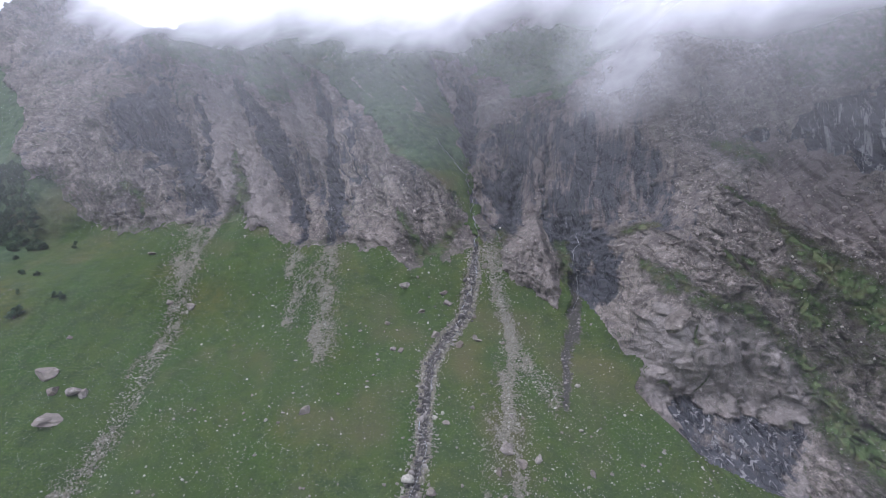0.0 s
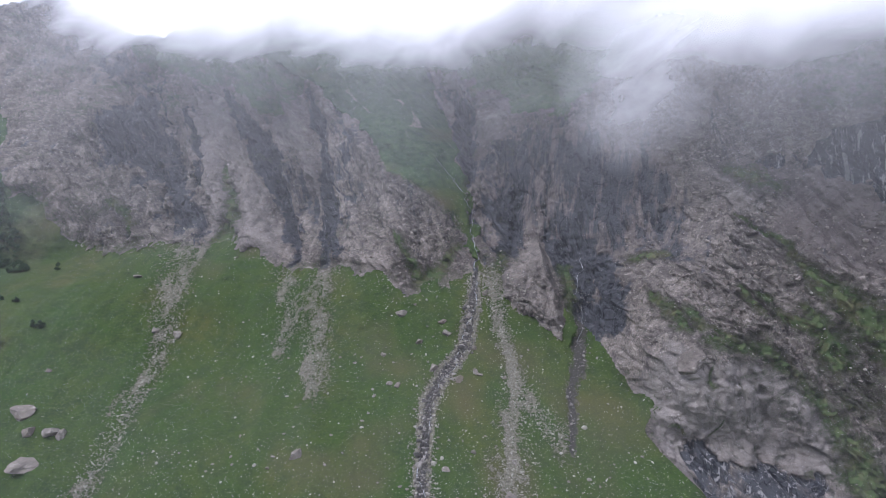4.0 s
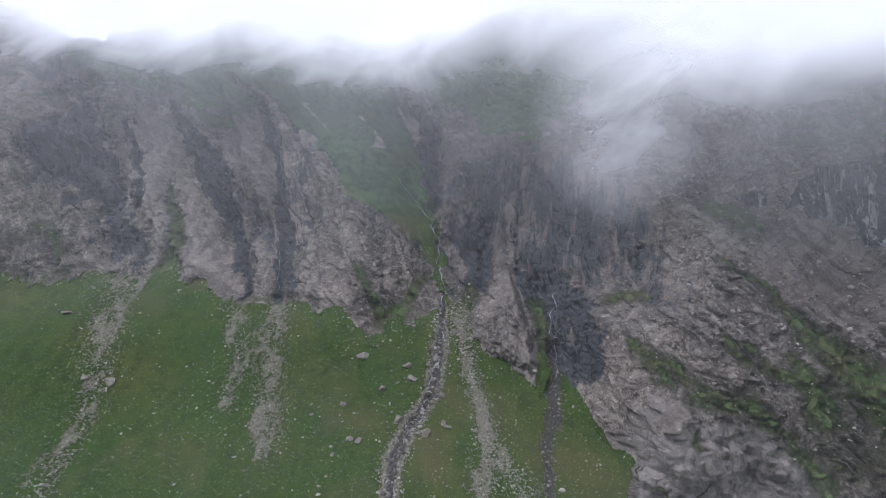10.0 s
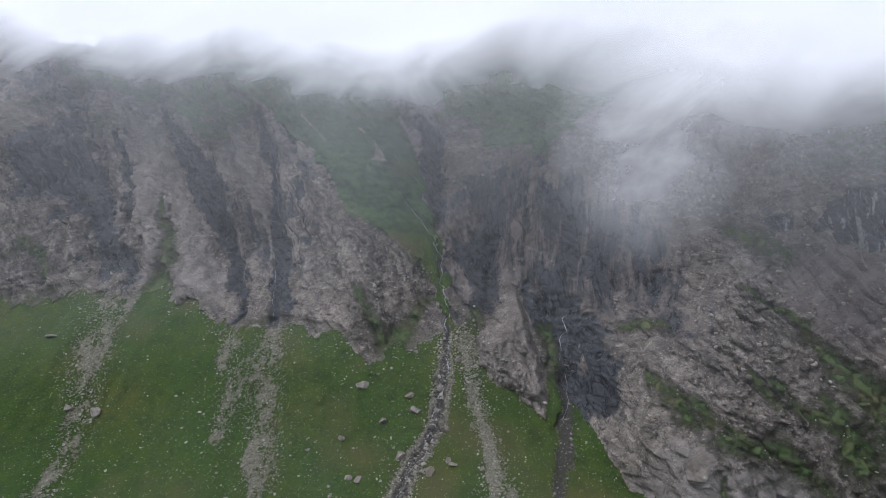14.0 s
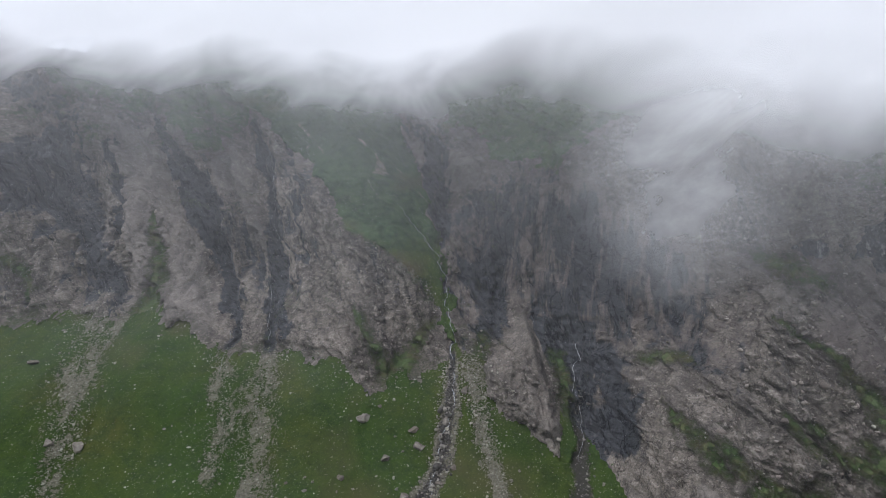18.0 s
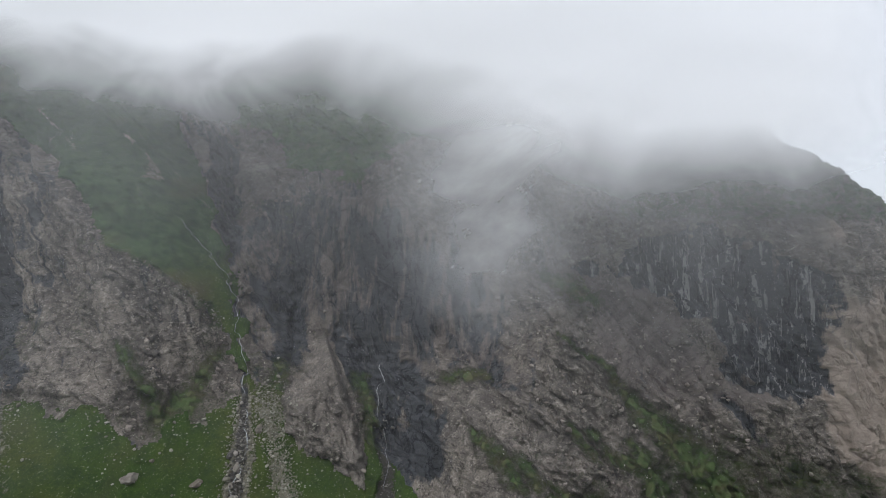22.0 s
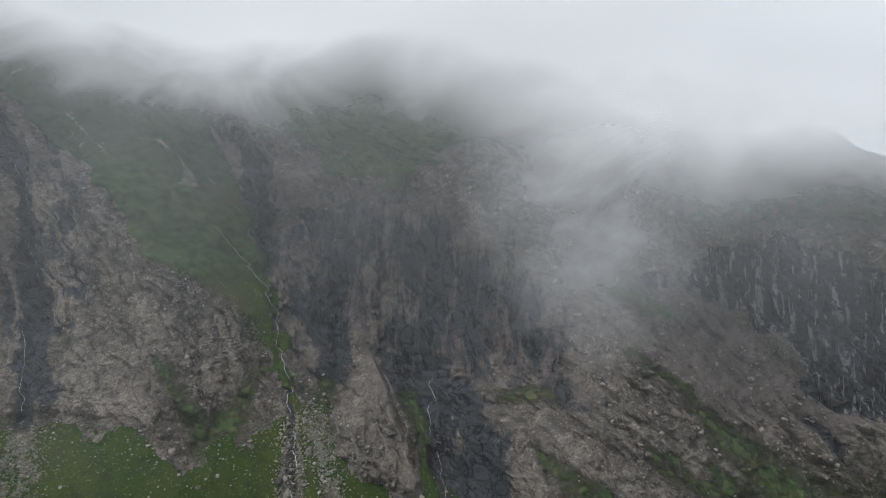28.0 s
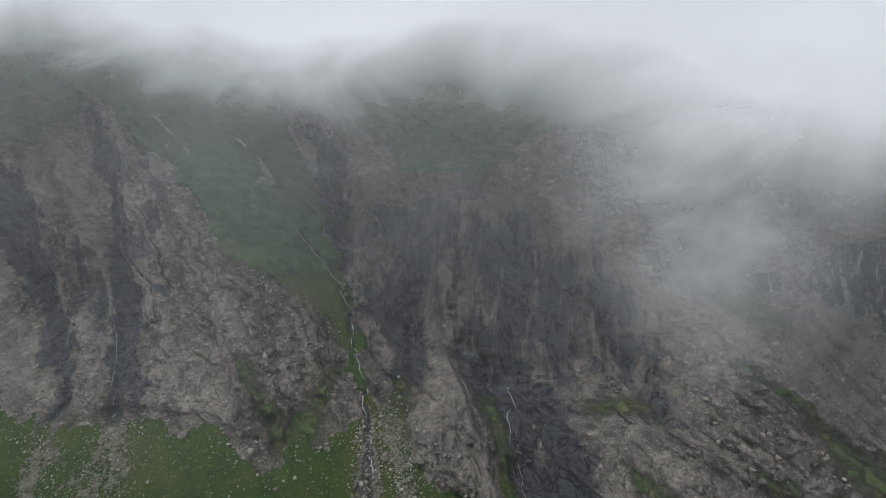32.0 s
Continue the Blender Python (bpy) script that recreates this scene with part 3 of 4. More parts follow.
    # hollow, cleft, deep gully, back wall and knob foot share this dark colour
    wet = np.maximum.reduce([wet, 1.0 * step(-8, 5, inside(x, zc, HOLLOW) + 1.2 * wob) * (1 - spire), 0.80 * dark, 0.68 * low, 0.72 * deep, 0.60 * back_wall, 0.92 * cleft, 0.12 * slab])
    for outline, damp_dark in WET_FACES:
        wet = np.maximum(wet, damp_dark * step(-4, 4, inside(x, zc, outline) + 0.8 * wob))
    bare = 0 * x
    for outline in PALE_FACES:
        bare = np.maximum(bare, step(-3, 3, inside(x, zc, outline) + 0.8 * wob))
    d, _ = along(x + 0.3 * wob, zc, [(80, 84, 2.2), (77, 68, 1.8), (78, 51, 1.8), (77, 35, 1.0)])
    bare = np.maximum(bare, 0.8 * np.exp(-d ** 2))
    wet = wet - 0.45 * bare
    scree = np.maximum(bed_line * step(14, -4, zc), brook * step(0, -20, zc))
    for line in CHUTES:
        d, _ = along(x + 0.5 * wob, zc, line)
        scree = np.maximum(scree, (0.6 + 0.09 * wob) * np.exp(-d ** 2 * 0.7))
    scree = np.maximum(scree, 0.55 * bump(x, zc, 40, -8, 14, 16))
    turf = 0.08 + 0.24 * fbm(x / 26, zc / 18, 4, 31, 0.6)
    turf = turf * (1 - 0.7 * east * step(-25, 5, zc)) + 0.14 * east * (1 - knob) * step(0, -25, zc) + 0.95 * step(-4, 5, inside(x, zc, PLATEAU) + 1.5 * wob) + 0.62 * step(90, 102, zc) * step(190, 225, x) + 0.25 * step(150, 165, zc) * step(-330, -290, x)
    turf = turf + 0.55 * step(-4, 6, zc - west_top + wob) * west + 0.10 * west * step(-240, -300, x)
    turf = np.where(np.maximum.reduce([dark, hollow, deep, low]) > 0.5, turf * 0.2, turf) - 0.2 * slab
    for line in MEADS:
        d, _ = along(x + 0.5 * wob, zc, line)
        turf = np.maximum(turf, 0.95 * np.exp(-d ** 2 * 0.7))
    seam = np.exp(-(vnoise((x - 0.5 * zc) / 10 + 3.1, (zc + 0.5 * x) / 30, 33) / 0.12) ** 2) * step(-0.1, 0.3, fbm(x / 14, zc / 12, 2, 34))
    turf = turf + 0.85 * knob * (1 - low) * seam + 0.30 * west * step(14, 0, zc - foot)
    turf = turf + 0.22 * east * (1 - knob) * step(178, 200, x) * step(5, -35, zc)
    turf = turf + 0.16 * bay * step(45, 25, x) * step(120, 80, zc)
    turf = turf - 0.7 * (spire * step(1, 8, tip))
    lush = (1 - rock) * step(60, 84, zc + 0.3 * wob) * step(-250, -200, x) + step(150, 170, zc) * west + 0.8 * step(-4, 5, inside(x, zc, PLATEAU)) + 0.8 * step(84, 98, zc) * step(190, 230, x)
    lush = lush + step(-340, -385, x + wob) * 0.8 * (1 - west)
    across, down = 0.76 * x + 0.65 * zc, 0.65 * x - 0.76 * zc
    y = y - (1 - rock) * lush * (1.3 * np.abs(fbm(x / 7, zc / 5, 3, 23)) + 3.5 * ridged(across / 26, down / 150, 3, 27))
    sliver = np.exp(-(vnoise(across / 10 + 2.2, down / 70, 28) / 0.03) ** 2) * step(0.1, 0.45, fbm(x / 12, zc / 12, 3, 29))
    scree = np.maximum(scree, 0.72 * sliver * lush * (1 - rock) * step(-250, -200, x))
    dry = np.clip(-0.14 + 0.4 * fbm(x / 40, zc / 25, 3, 41) + 0.35 * bump(x, zc, 28, -85, 28, 40) + 1.1 * bump(x, zc, -8, 56, 26, 18), 0, 0.85)
    tan = np.clip(step(-3, 3, inside(x, zc, TAN) + wob) + bump(x, zc, 298, 92, 8, 9) + 0.5 * bump(x, zc, -355, 60, 22, 22), 0, 1)
    back = np.maximum(0, z - top)
    masks = dict(rock=rock, wet=np.clip(wet, 0, 1), scree=scree, turf=np.clip(turf, 0, 1), dry=dry, tan=tan, brook=brook, bed=bed_line, spire=spire, knob=knob,
                 lush=np.clip(lush, 0, 1), pale=np.clip(0.25 * spire + 0.12 * east * (1 - np.maximum.reduce([dark, hollow, low, slab, knob])) + 0.95 * knob * (1 - low) + 0.6 * bare, 0, 1))
    masks['side'], masks['low'], masks['slab'], masks['streaky'] = side, low, np.maximum(slab, 0.9 * back_wall), np.maximum.reduce([dark, low, 0.3 * hollow])
    return y + 7 * back, zc - 0.12 * back, masks


def sheet(name, x, y, z, faces, masks, material):
    """A mesh of the chosen cells of a grid."""
    n, m = x.shape
    index = np.arange(n * m).reshape(n, m)
    quads = np.stack([index[:-1, :-1], index[:-1, 1:], index[1:, 1:], index[1:, :-1]], -1)[faces]
    used, flat = np.unique(quads, return_inverse=True)
    flat = flat.reshape(-1)
    mesh = bpy.data.meshes.new(name)
    mesh.vertices.add(len(used))
    mesh.vertices.foreach_set("co", np.stack([x.ravel()[used], y.ravel()[used], z.ravel()[used]], -1).astype(np.float32).ravel())
    mesh.loops.add(len(flat))
    mesh.loops.foreach_set("vertex_index", flat.astype(np.int32))
    mesh.polygons.add(len(quads))
    mesh.polygons.foreach_set("loop_start", np.arange(0, len(flat), 4, dtype=np.int32))
    mesh.polygons.foreach_set("use_smooth", np.ones(len(quads), bool))
    mesh.update(calc_edges=True)
    for key, values in masks.items():
        layer = mesh.attributes.new(key, "FLOAT", "POINT")
        layer.data.foreach_set("value", values.ravel()[used].astype(np.float32))
    mesh.materials.append(material)
    return new(name, mesh)


# ---------------------------------------------------------------- the ground and the rock walls
STEP = 0.75
xs = np.concatenate([-np.geomspace(2600, 700, 16)[:-1], np.arange(-700, -470, 1.5), np.arange(-470, 360, STEP), np.geomspace(360, 2600, 24)])
zs = np.concatenate([np.arange(-150, 200, STEP), np.arange(200, 400, 1.4)])
GX, GZ = np.meshgrid(xs, zs)
GY, GH, MASK = fold(GX, GZ)
GX = GX + MASK["side"]
cell = lambda a: 0.25 * (a[:-1, :-1] + a[1:, :-1] + a[:-1, 1:] + a[1:, 1:])
rock_cell = cell(MASK["rock"])
# below the meadow the slope runs out into the valley floor; above, into the high ground
lead = np.array([0.0, 12, 30, 60, 110, 200, 350, 700, 1500, 3000])[::-1, None]
vx, vy = np.repeat(xs[None], len(lead), 0), GY[:1] - 1.35 * lead
vz = GH[:1] - 45 * (1 - np.exp(-lead / 60.0))
tail = np.array([40.0, 150, 500, 2000])[:, None]
tx, ty, tz = np.repeat(xs[None], len(tail), 0), GY[-1:] + tail, GH[-1:] + 0.02 * tail
ax, ay, az = np.concatenate([vx[:-1], GX, tx]), np.concatenate([vy[:-1], GY, ty]), np.concatenate([vz[:-1], GH, tz])
pad = lambda a: np.concatenate([np.repeat(a[:1], len(lead) - 1, 0), a, np.repeat(a[-1:], len(tail), 0)])
deep = pad(MASK["rock"])
ground = sheet("ground", ax, ay + 1.2 * step(0.55, 0.95, deep), az, cell(deep) < 0.97, {k: pad(MASK[k]) for k in ("scree", "dry", "lush", "wet")}, GROUND)
tagged(ground, "steep green alpine meadow with bare gravel runs", "ground", kind="structure")
cx, on_spire, on_knob = cell(GX), cell(MASK["spire"]) > 0.5, cell(MASK["knob"]) > 0.5
rest = ~(on_spire | on_knob)
WALLS = [("wall_west", "pale brown ribbed cliff with dark wet gullies", rest & (cx < 30), "cliff", "structure"),
         ("wall_north", "dark wet cliff at the back of the bay", rest & (cx >= 30) & (cx < 112), "cliff", "structure"),
         ("wall_east", "grey brown cliff with turf ledges and dark water stains", rest & (cx >= 112), "cliff", "structure"),
         ("rock_pinnacle", "pointed pale rock pinnacle below the dark cliff", on_spire, "rock", "")]
outcrop = new("rock_outcrop")
outcrop.matrix_world = pose(145, float(np.median(GY[:-1, :-1][on_knob])), -112)
tagged(outcrop, "rounded grey rock outcrop with turf streaks and a dark overhanging foot", "rock")
on_foot = cell(MASK["low"]) > 0.5
WALLS += [("dome", "", on_knob & ~on_foot, "", ""), ("foot", "dark streaked overhanging foot", on_knob & on_foot, "", "")]
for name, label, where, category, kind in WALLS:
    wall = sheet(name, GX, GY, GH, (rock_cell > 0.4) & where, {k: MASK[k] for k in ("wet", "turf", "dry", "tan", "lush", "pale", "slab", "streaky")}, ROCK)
    if category:
        tagged(wall, label, category, kind=kind)
    else:
        wall.parent, wall.matrix_parent_inverse = outcrop, outcrop.matrix_world.inverted()
        tagged(wall, label)

# ---------------------------------------------------------------- loose stones, water and plants


def at(x, z, lift=0.0):
    """The place on the slope at x and z, and its masks."""
    x, z = np.atleast_1d(np.asarray(x, float)), np.atleast_1d(np.asarray(z, float))
    y, h, masks = fold(x, z)
    return np.stack([x, y - lift, h], -1), masks


gold = (1 + 5 ** 0.5) / 2
ICO = np.array([(-1, gold, 0), (1, gold, 0), (-1, -gold, 0), (1, -gold, 0), (0, -1, gold), (0, 1, gold), (0, -1, -gold), (0, 1, -gold),
                (gold, 0, -1), (gold, 0, 1), (-gold, 0, -1), (-gold, 0, 1)]) / 1.9
near = [[j for j in range(12) if 0.5 < np.linalg.norm(ICO[i] - ICO[j]) < 1.2] for i in range(12)]
ICO_FACES = np.array([(i, j, k) if np.dot(np.cross(ICO[j] - ICO[i], ICO[k] - ICO[i]), ICO[i]) > 0 else (i, k, j)
                      for i in range(12) for j in near[i] for k in near[j] if i < j < k and k in near[i]])


def triangles(name, points, faces, material):
    mesh = bpy.data.meshes.new(name)
    mesh.vertices.add(len(points))
    mesh.vertices.foreach_set("co", points.astype(np.float32).ravel())
    mesh.loops.add(len(faces) * 3)
    mesh.loops.foreach_set("vertex_index", faces.astype(np.int32).ravel())
    mesh.polygons.add(len(faces))
    mesh.polygons.foreach_set("loop_start", np.arange(0, len(faces) * 3, 3, dtype=np.int32))
    mesh.update(calc_edges=True)
    mesh.materials.append(material)
    return mesh


def stones(name, label, spots, sizes, rng, material=STONE):
    """Many angular stones as one mesh; spots are x and z on the slope."""
    n = len(sizes)
    places, _ = at(spots[:, 0], spots[:, 1])
    shape = ICO[None] * rng.uniform(0.55, 1.2, (n, 12, 1)) * rng.uniform(0.5, 1.35, (n, 1, 3))
    a = rng.uniform(0, 6.283, n)
    c, s = np.cos(a)[:, None], np.sin(a)[:, None]
    shape = np.stack([shape[..., 0] * c - shape[..., 1] * s, shape[..., 0] * s + shape[..., 1] * c, shape[..., 2] * 0.8], -1)
    points = places[:, None] + shape * (sizes[:, None, None] * 0.62) + np.array([0, -0.10, 0.06]) * sizes[:, None, None]
    faces = ICO_FACES[None] + 12 * np.arange(n)[:, None, None]
    return tagged(new(name, triangles(name, points.reshape(-1, 3), faces.reshape(-1, 3), material)), label, "stones", kind="stuff")


def spread(line, n, rng, wide=1.0):
    """Random spots along a line of points (x, z, half width), the same number for each metre."""
    line = np.array(line)
    run = np.concatenate([[0], np.cumsum(np.hypot(*np.diff(line[:, :2], axis=0).T))])
    s = rng.uniform(0, run[-1], n)
    x, z, w = (np.interp(s, run, line[:, k]) for k in range(3))
    return np.stack([x + rng.normal(0, 0.62, n) * w * wide, z + rng.normal(0, 1.5, n)], -1)


rng = np.random.default_rng(7)
for line, n, big in zip(CHUTES, (4200, 1000, 2200, 260, 420, 700, 40, 3600), (0.56, 0.5, 0.46, 0.5, 0.55, 0.45, 0.7, 0.5)):
    stones("scree_run", "run of pale loose stones down the meadow", spread(line, n, rng, 1.05), big * np.exp(rng.normal(0.0, 0.42, n)), rng)
n = 2200
stones("stream_boulders", "dark wet boulders heaped in the stream bed", spread(STREAM[5:], n, rng, 0.55), np.exp(rng.normal(-0.15, 0.5, n)), rng, WET_STONE)
n = 1900
spots = spread(STREAM[5:], n, rng, 0.5)
spots[:, 0] += rng.choice([-1, 1], n) * rng.uniform(2.5, 6.5, n)
stones("bank_stones", "pale grey stones along the stream banks", spots, np.exp(rng.normal(-0.45, 0.5, n)), rng)
n = 420
stones("brook_stones", "dark wet stones in the narrow brook bed", spread(BROOK[2:], n, rng, 0.8), np.exp(rng.normal(-0.3, 0.4, n)), rng, WET_STONE)
n = 480
spots = np.stack([rng.normal(42, 10, n), rng.normal(-10, 11, n)], -1)
stones("scree_fan", "fan of pale stones beside the stream", spots, np.exp(rng.normal(-0.35, 0.45, n)), rng)
# stones below the rock walls
n = 950
x = rng.uniform(-330, 20, n)
spots = np.stack([x, np.interp(x, *zip(*FOOT)) - rng.exponential(6, n) + 2], -1)
keep = vnoise(x / 18, x * 0, 51) > -0.1
stones("fallen_stones", "fallen stones below the cliff foot", spots[keep], np.exp(rng.normal(-0.5, 0.5, keep.sum())), rng)
# stones strewn over the grass, thicker below and to the east
n = 30000
spots = np.stack([rng.uniform(-330, 150, n), rng.uniform(-140, -5, n)], -1)
crowd = 0.02 + np.clip(0.25 + 1.3 * fbm(spots[:, 0] / 9, spots[:, 1] / 9, 3, 67), 0, 0.9) * step(-60, 60, spots[:, 0]) * step(-10, -90, spots[:, 1]) + 0.18 * step(-30, -110, spots[:, 1])
crowd = crowd + 1.0 * np.clip(fbm(spots[:, 0] / 14, spots[:, 1] / 20, 4, 61) - 0.1, 0, 1) * (0.25 + 0.75 * step(-25, -70, spots[:, 1])) + 0.5 * bump(spots[:, 0], spots[:, 1], -128, -55, 14, 18)
crowd = crowd * (1 - 0.7 * step(-180, -240, spots[:, 0]))
spots = spots[rng.uniform(0, 1, n) < crowd * 0.8]
clear = at(spots[:, 0], spots[:, 1])[1]["rock"] < 0.2
spots = spots[clear]
stones("meadow_stones", "small pale stones strewn over the grass", spots, np.exp(rng.normal(-0.95, 0.55, len(spots))), rng)
n = 1600
spots = np.stack([rng.uniform(100, 270, n), rng.uniform(-100, 45, n)], -1)
m = at(spots[:, 0], spots[:, 1])[1]
keep = (m["turf"] > 0.3) & (m["rock"] > 0.6)
stones("ledge_stones", "pale stones lying on the turf ledges", spots[keep], np.exp(rng.normal(-0.5, 0.4, keep.sum())), rng)

# broken blocks that stick out of the rock
n = 24000
spots = np.stack([rng.uniform(-330, 250, n), rng.uniform(-60, 130, n)], -1)
m = at(spots[:, 0], spots[:, 1])[1]
crowd = 0.03 + 0.4 * np.clip(fbm(spots[:, 0] / 16, spots[:, 1] / 20, 3, 63), 0, 1) + 0.2 * m["spire"] + 0.5 * step(90, 110, spots[:, 0]) * step(60, 20, spots[:, 1])
crowd = crowd + 0.35 * step(-70, -30, spots[:, 0]) * step(30, 10, spots[:, 0]) * step(70, 30, spots[:, 1])
keep = (m["rock"] > 0.9) & (m["wet"] < 0.45) & (m["knob"] < 0.3) & (rng.uniform(0, 1, n) < crowd) & (m["lush"] < 0.3) & (m["turf"] < 0.4)
stones("crag_blocks", "broken pale blocks sticking out of the cliff", spots[keep], 1.15 * np.exp(rng.normal(-0.1, 0.45, keep.sum())), rng, CRAG)


def boulder_mesh(seed, flat=1.0):
    """An angular block with worn edges, about two metres across."""
    bm = bmesh.new()
    bmesh.ops.create_icosphere(bm, subdivisions=3, radius=1.0)
    r = random.Random(seed)
    planes = [(Vector((r.gauss(0, 1), r.gauss(0, 1), r.gauss(0, 1))).normalized(), r.uniform(0.42, 0.8)) for _ in range(12)]
    for v in bm.verts:
        p = v.co.copy()
        for way, far in planes:
            over = p.dot(way) - far
            if over > 0:
                p -= way * over * 0.93
        p += p.normalized() * 0.16 * noise.fractal(p * 1.8 + Vector((seed, 0, 0)), 1.0, 2.0, 4)
        v.co = Vector((p.x, p.y, p.z * flat))
    mesh = bpy.data.meshes.new("boulder")
    bm.to_mesh(mesh)
    bm.free()
    mesh.materials.append(BOULDER)
    return mesh


BOULDERS = [boulder_mesh(3 + k, (0.8, 0.65, 0.9, 0.55, 0.75)[k % 5]) for k in range(7)]


def boulder(x, z, wide, tall, label, group=""):
    place, _ = at(x, z)
    ob = new("boulder", BOULDERS[int(abs(x * 7 + z * 3)) % len(BOULDERS)])
    ob.matrix_world = pose(place[0, 0], place[0, 1] + 0.04 * wide, place[0, 2] + 0.02 * tall, 0, 0, (x * 37) % 360) @ Matrix.Diagonal((wide / 1.7, wide / 1.7, tall / 1.3, 1))
    return tagged(ob, label, "boulder", group)


GRASSY = [(-251, -80, 15, 8), (-239, -88, 8, 7), (-227, -89, 10, 9), (-221, -91, 6, 8), (-229, -100, 17, 8), (-247, -5, 8, 4), (-257, -62, 5, 3),
          (-193, -45, 7, 6), (-209, -42, 6, 4), (-79, -94, 7, 7), (-15, -45, 6, 4), (-39, -53, 4, 4), (-33, -67, 4, 4), (-28, -68, 5, 5), (-28, -28, 8, 5)]
for x, z, wide, tall in GRASSY:
    boulder(x, z, wide, tall, "grey brown boulder half sunk in the meadow grass", "boulders in the meadow")
BANK = [(0, -33, 6, 5), (4, -40, 6, 8), (-5, -59, 7, 7), (11, -64, 6, 9), (22, -48, 4, 4), (19, -29, 5, 5), (31, -14, 5, 5), (24, -61, 5, 3), (21, -60, 3, 6),
        (2, -96, 5, 3), (-6, -119, 6, 4), (16, -36, 4, 4), (14, -54, 4, 3)]
for x, z, wide, tall in BANK:
    boulder(x, z, wide, tall, "large grey boulder beside the stream bed", "boulders along the stream")
for x, z, wide, tall in [(33, -104, 9, 7), (40, -108, 5, 5), (48, -106, 5, 5), (73, -110, 4, 6), (28, -112, 4, 6), (39, -62, 4, 4), (37, -92, 4, 4)]:
    boulder(x, z, wide, tall, "pale block lying in the stone run", "blocks in the stone runs")
perched = boulder(127, -41, 16, 14, "large rounded grey rock block perched on the outcrop")
perched.data = boulder_mesh(6, 0.9)
perched.data.materials[0] = ROCK
for k in range(90):
    x, z = rng.uniform(-150, 110), rng.uniform(-128, -20)
    if float(at(x, z)[1]["rock"][0]) < 0.2:
        boulder(x, z, rng.uniform(1.4, 2.6), rng.uniform(1.2, 2.0), "pale stone lying in the meadow grass", "stones on the meadow")


def ribbon(name, label, line, seed, lift=0.7, sway=1.0):
    """Running water along a line of points (x, z, half width)."""
    line = np.array(line)
    run = np.concatenate([[0], np.cumsum(np.hypot(*np.diff(line[:, :2], axis=0).T))])
    s = np.arange(0, run[-1], 0.6)
    x, z, w = (np.interp(s, run, line[:, k]) for k in range(3))
    x = x + sway * (1.6 * vnoise(s / 9, s * 0, seed) + 0.7 * vnoise(s / 3, s * 0, seed + 1))
    w = w * (0.75 + 0.4 * vnoise(s / 4, s * 0, seed + 2))
    side = np.array([-1, -0.4, 0.4, 1])[:, None]
    px, pz = x[None] + side * w[None], np.repeat(z[None], 4, 0)
    p, _ = at(px.ravel(), pz.ravel(), lift)
    p = p.reshape(4, -1, 3)
    p[..., 1] = p[..., 1].min(0)[None] - 0.15 * (1 - side ** 2)
    ob = sheet(name, p[..., 0], p[..., 1], p[..., 2], np.ones((3, len(s) - 1), bool), {}, WATER)
    return tagged(ob, label, "water", kind="structure")


ribbon("water_stream_1", "white mountain stream cascading down the gully",
       [(-8, 102, 0.06), (-2, 94, 0.15), (14, 73, 0.2), (25, 49, 0.24), (25, 24, 0.26), (26, 9, 0.3), (25, -1, 0.3)], 81, 0.4, 1.9)
ribbon("water_stream_2", "shallow stream running between boulders", [(25, -1, 0.4), (21, -25, 0.35), (16, -47, 0.35), (2, -62, 0.35), (-8, -74, 0.35), (-10, -90, 0.3),
       (-10, -105, 0.3), (-14, -116, 0.3), (-18, -132, 0.3)], 84, 0.5, 1.6)
ribbon("water_brook", "thin white brook falling out of the dark hollow", [(103, 12, 0.2), (100, 0, 0.3), (98, -14, 0.16), (93, -35, 0.14), (90, -45, 0.06)], 87, 0.4, 1.5)
ribbon("water_fall_1", "thin thread of water in the wet gully", [(-117, 140, 0.11), (-112, 110, 0.12), (-111, 93, 0.11), (-104, 70, 0.07)], 90, 0.5, 0.6)
ribbon("water_fall_2", "thin thread of water in the wet gully", [(-104, 45, 0.11), (-99, 25, 0.11), (-95, 8, 0.09)], 93, 0.5, 0.6)
ribbon("water_fall_3", "thin thread of water in the wet gully", [(-130, 24, 0.11), (-124, 8, 0.11), (-121, -8, 0.09)], 96, 0.5, 0.6)


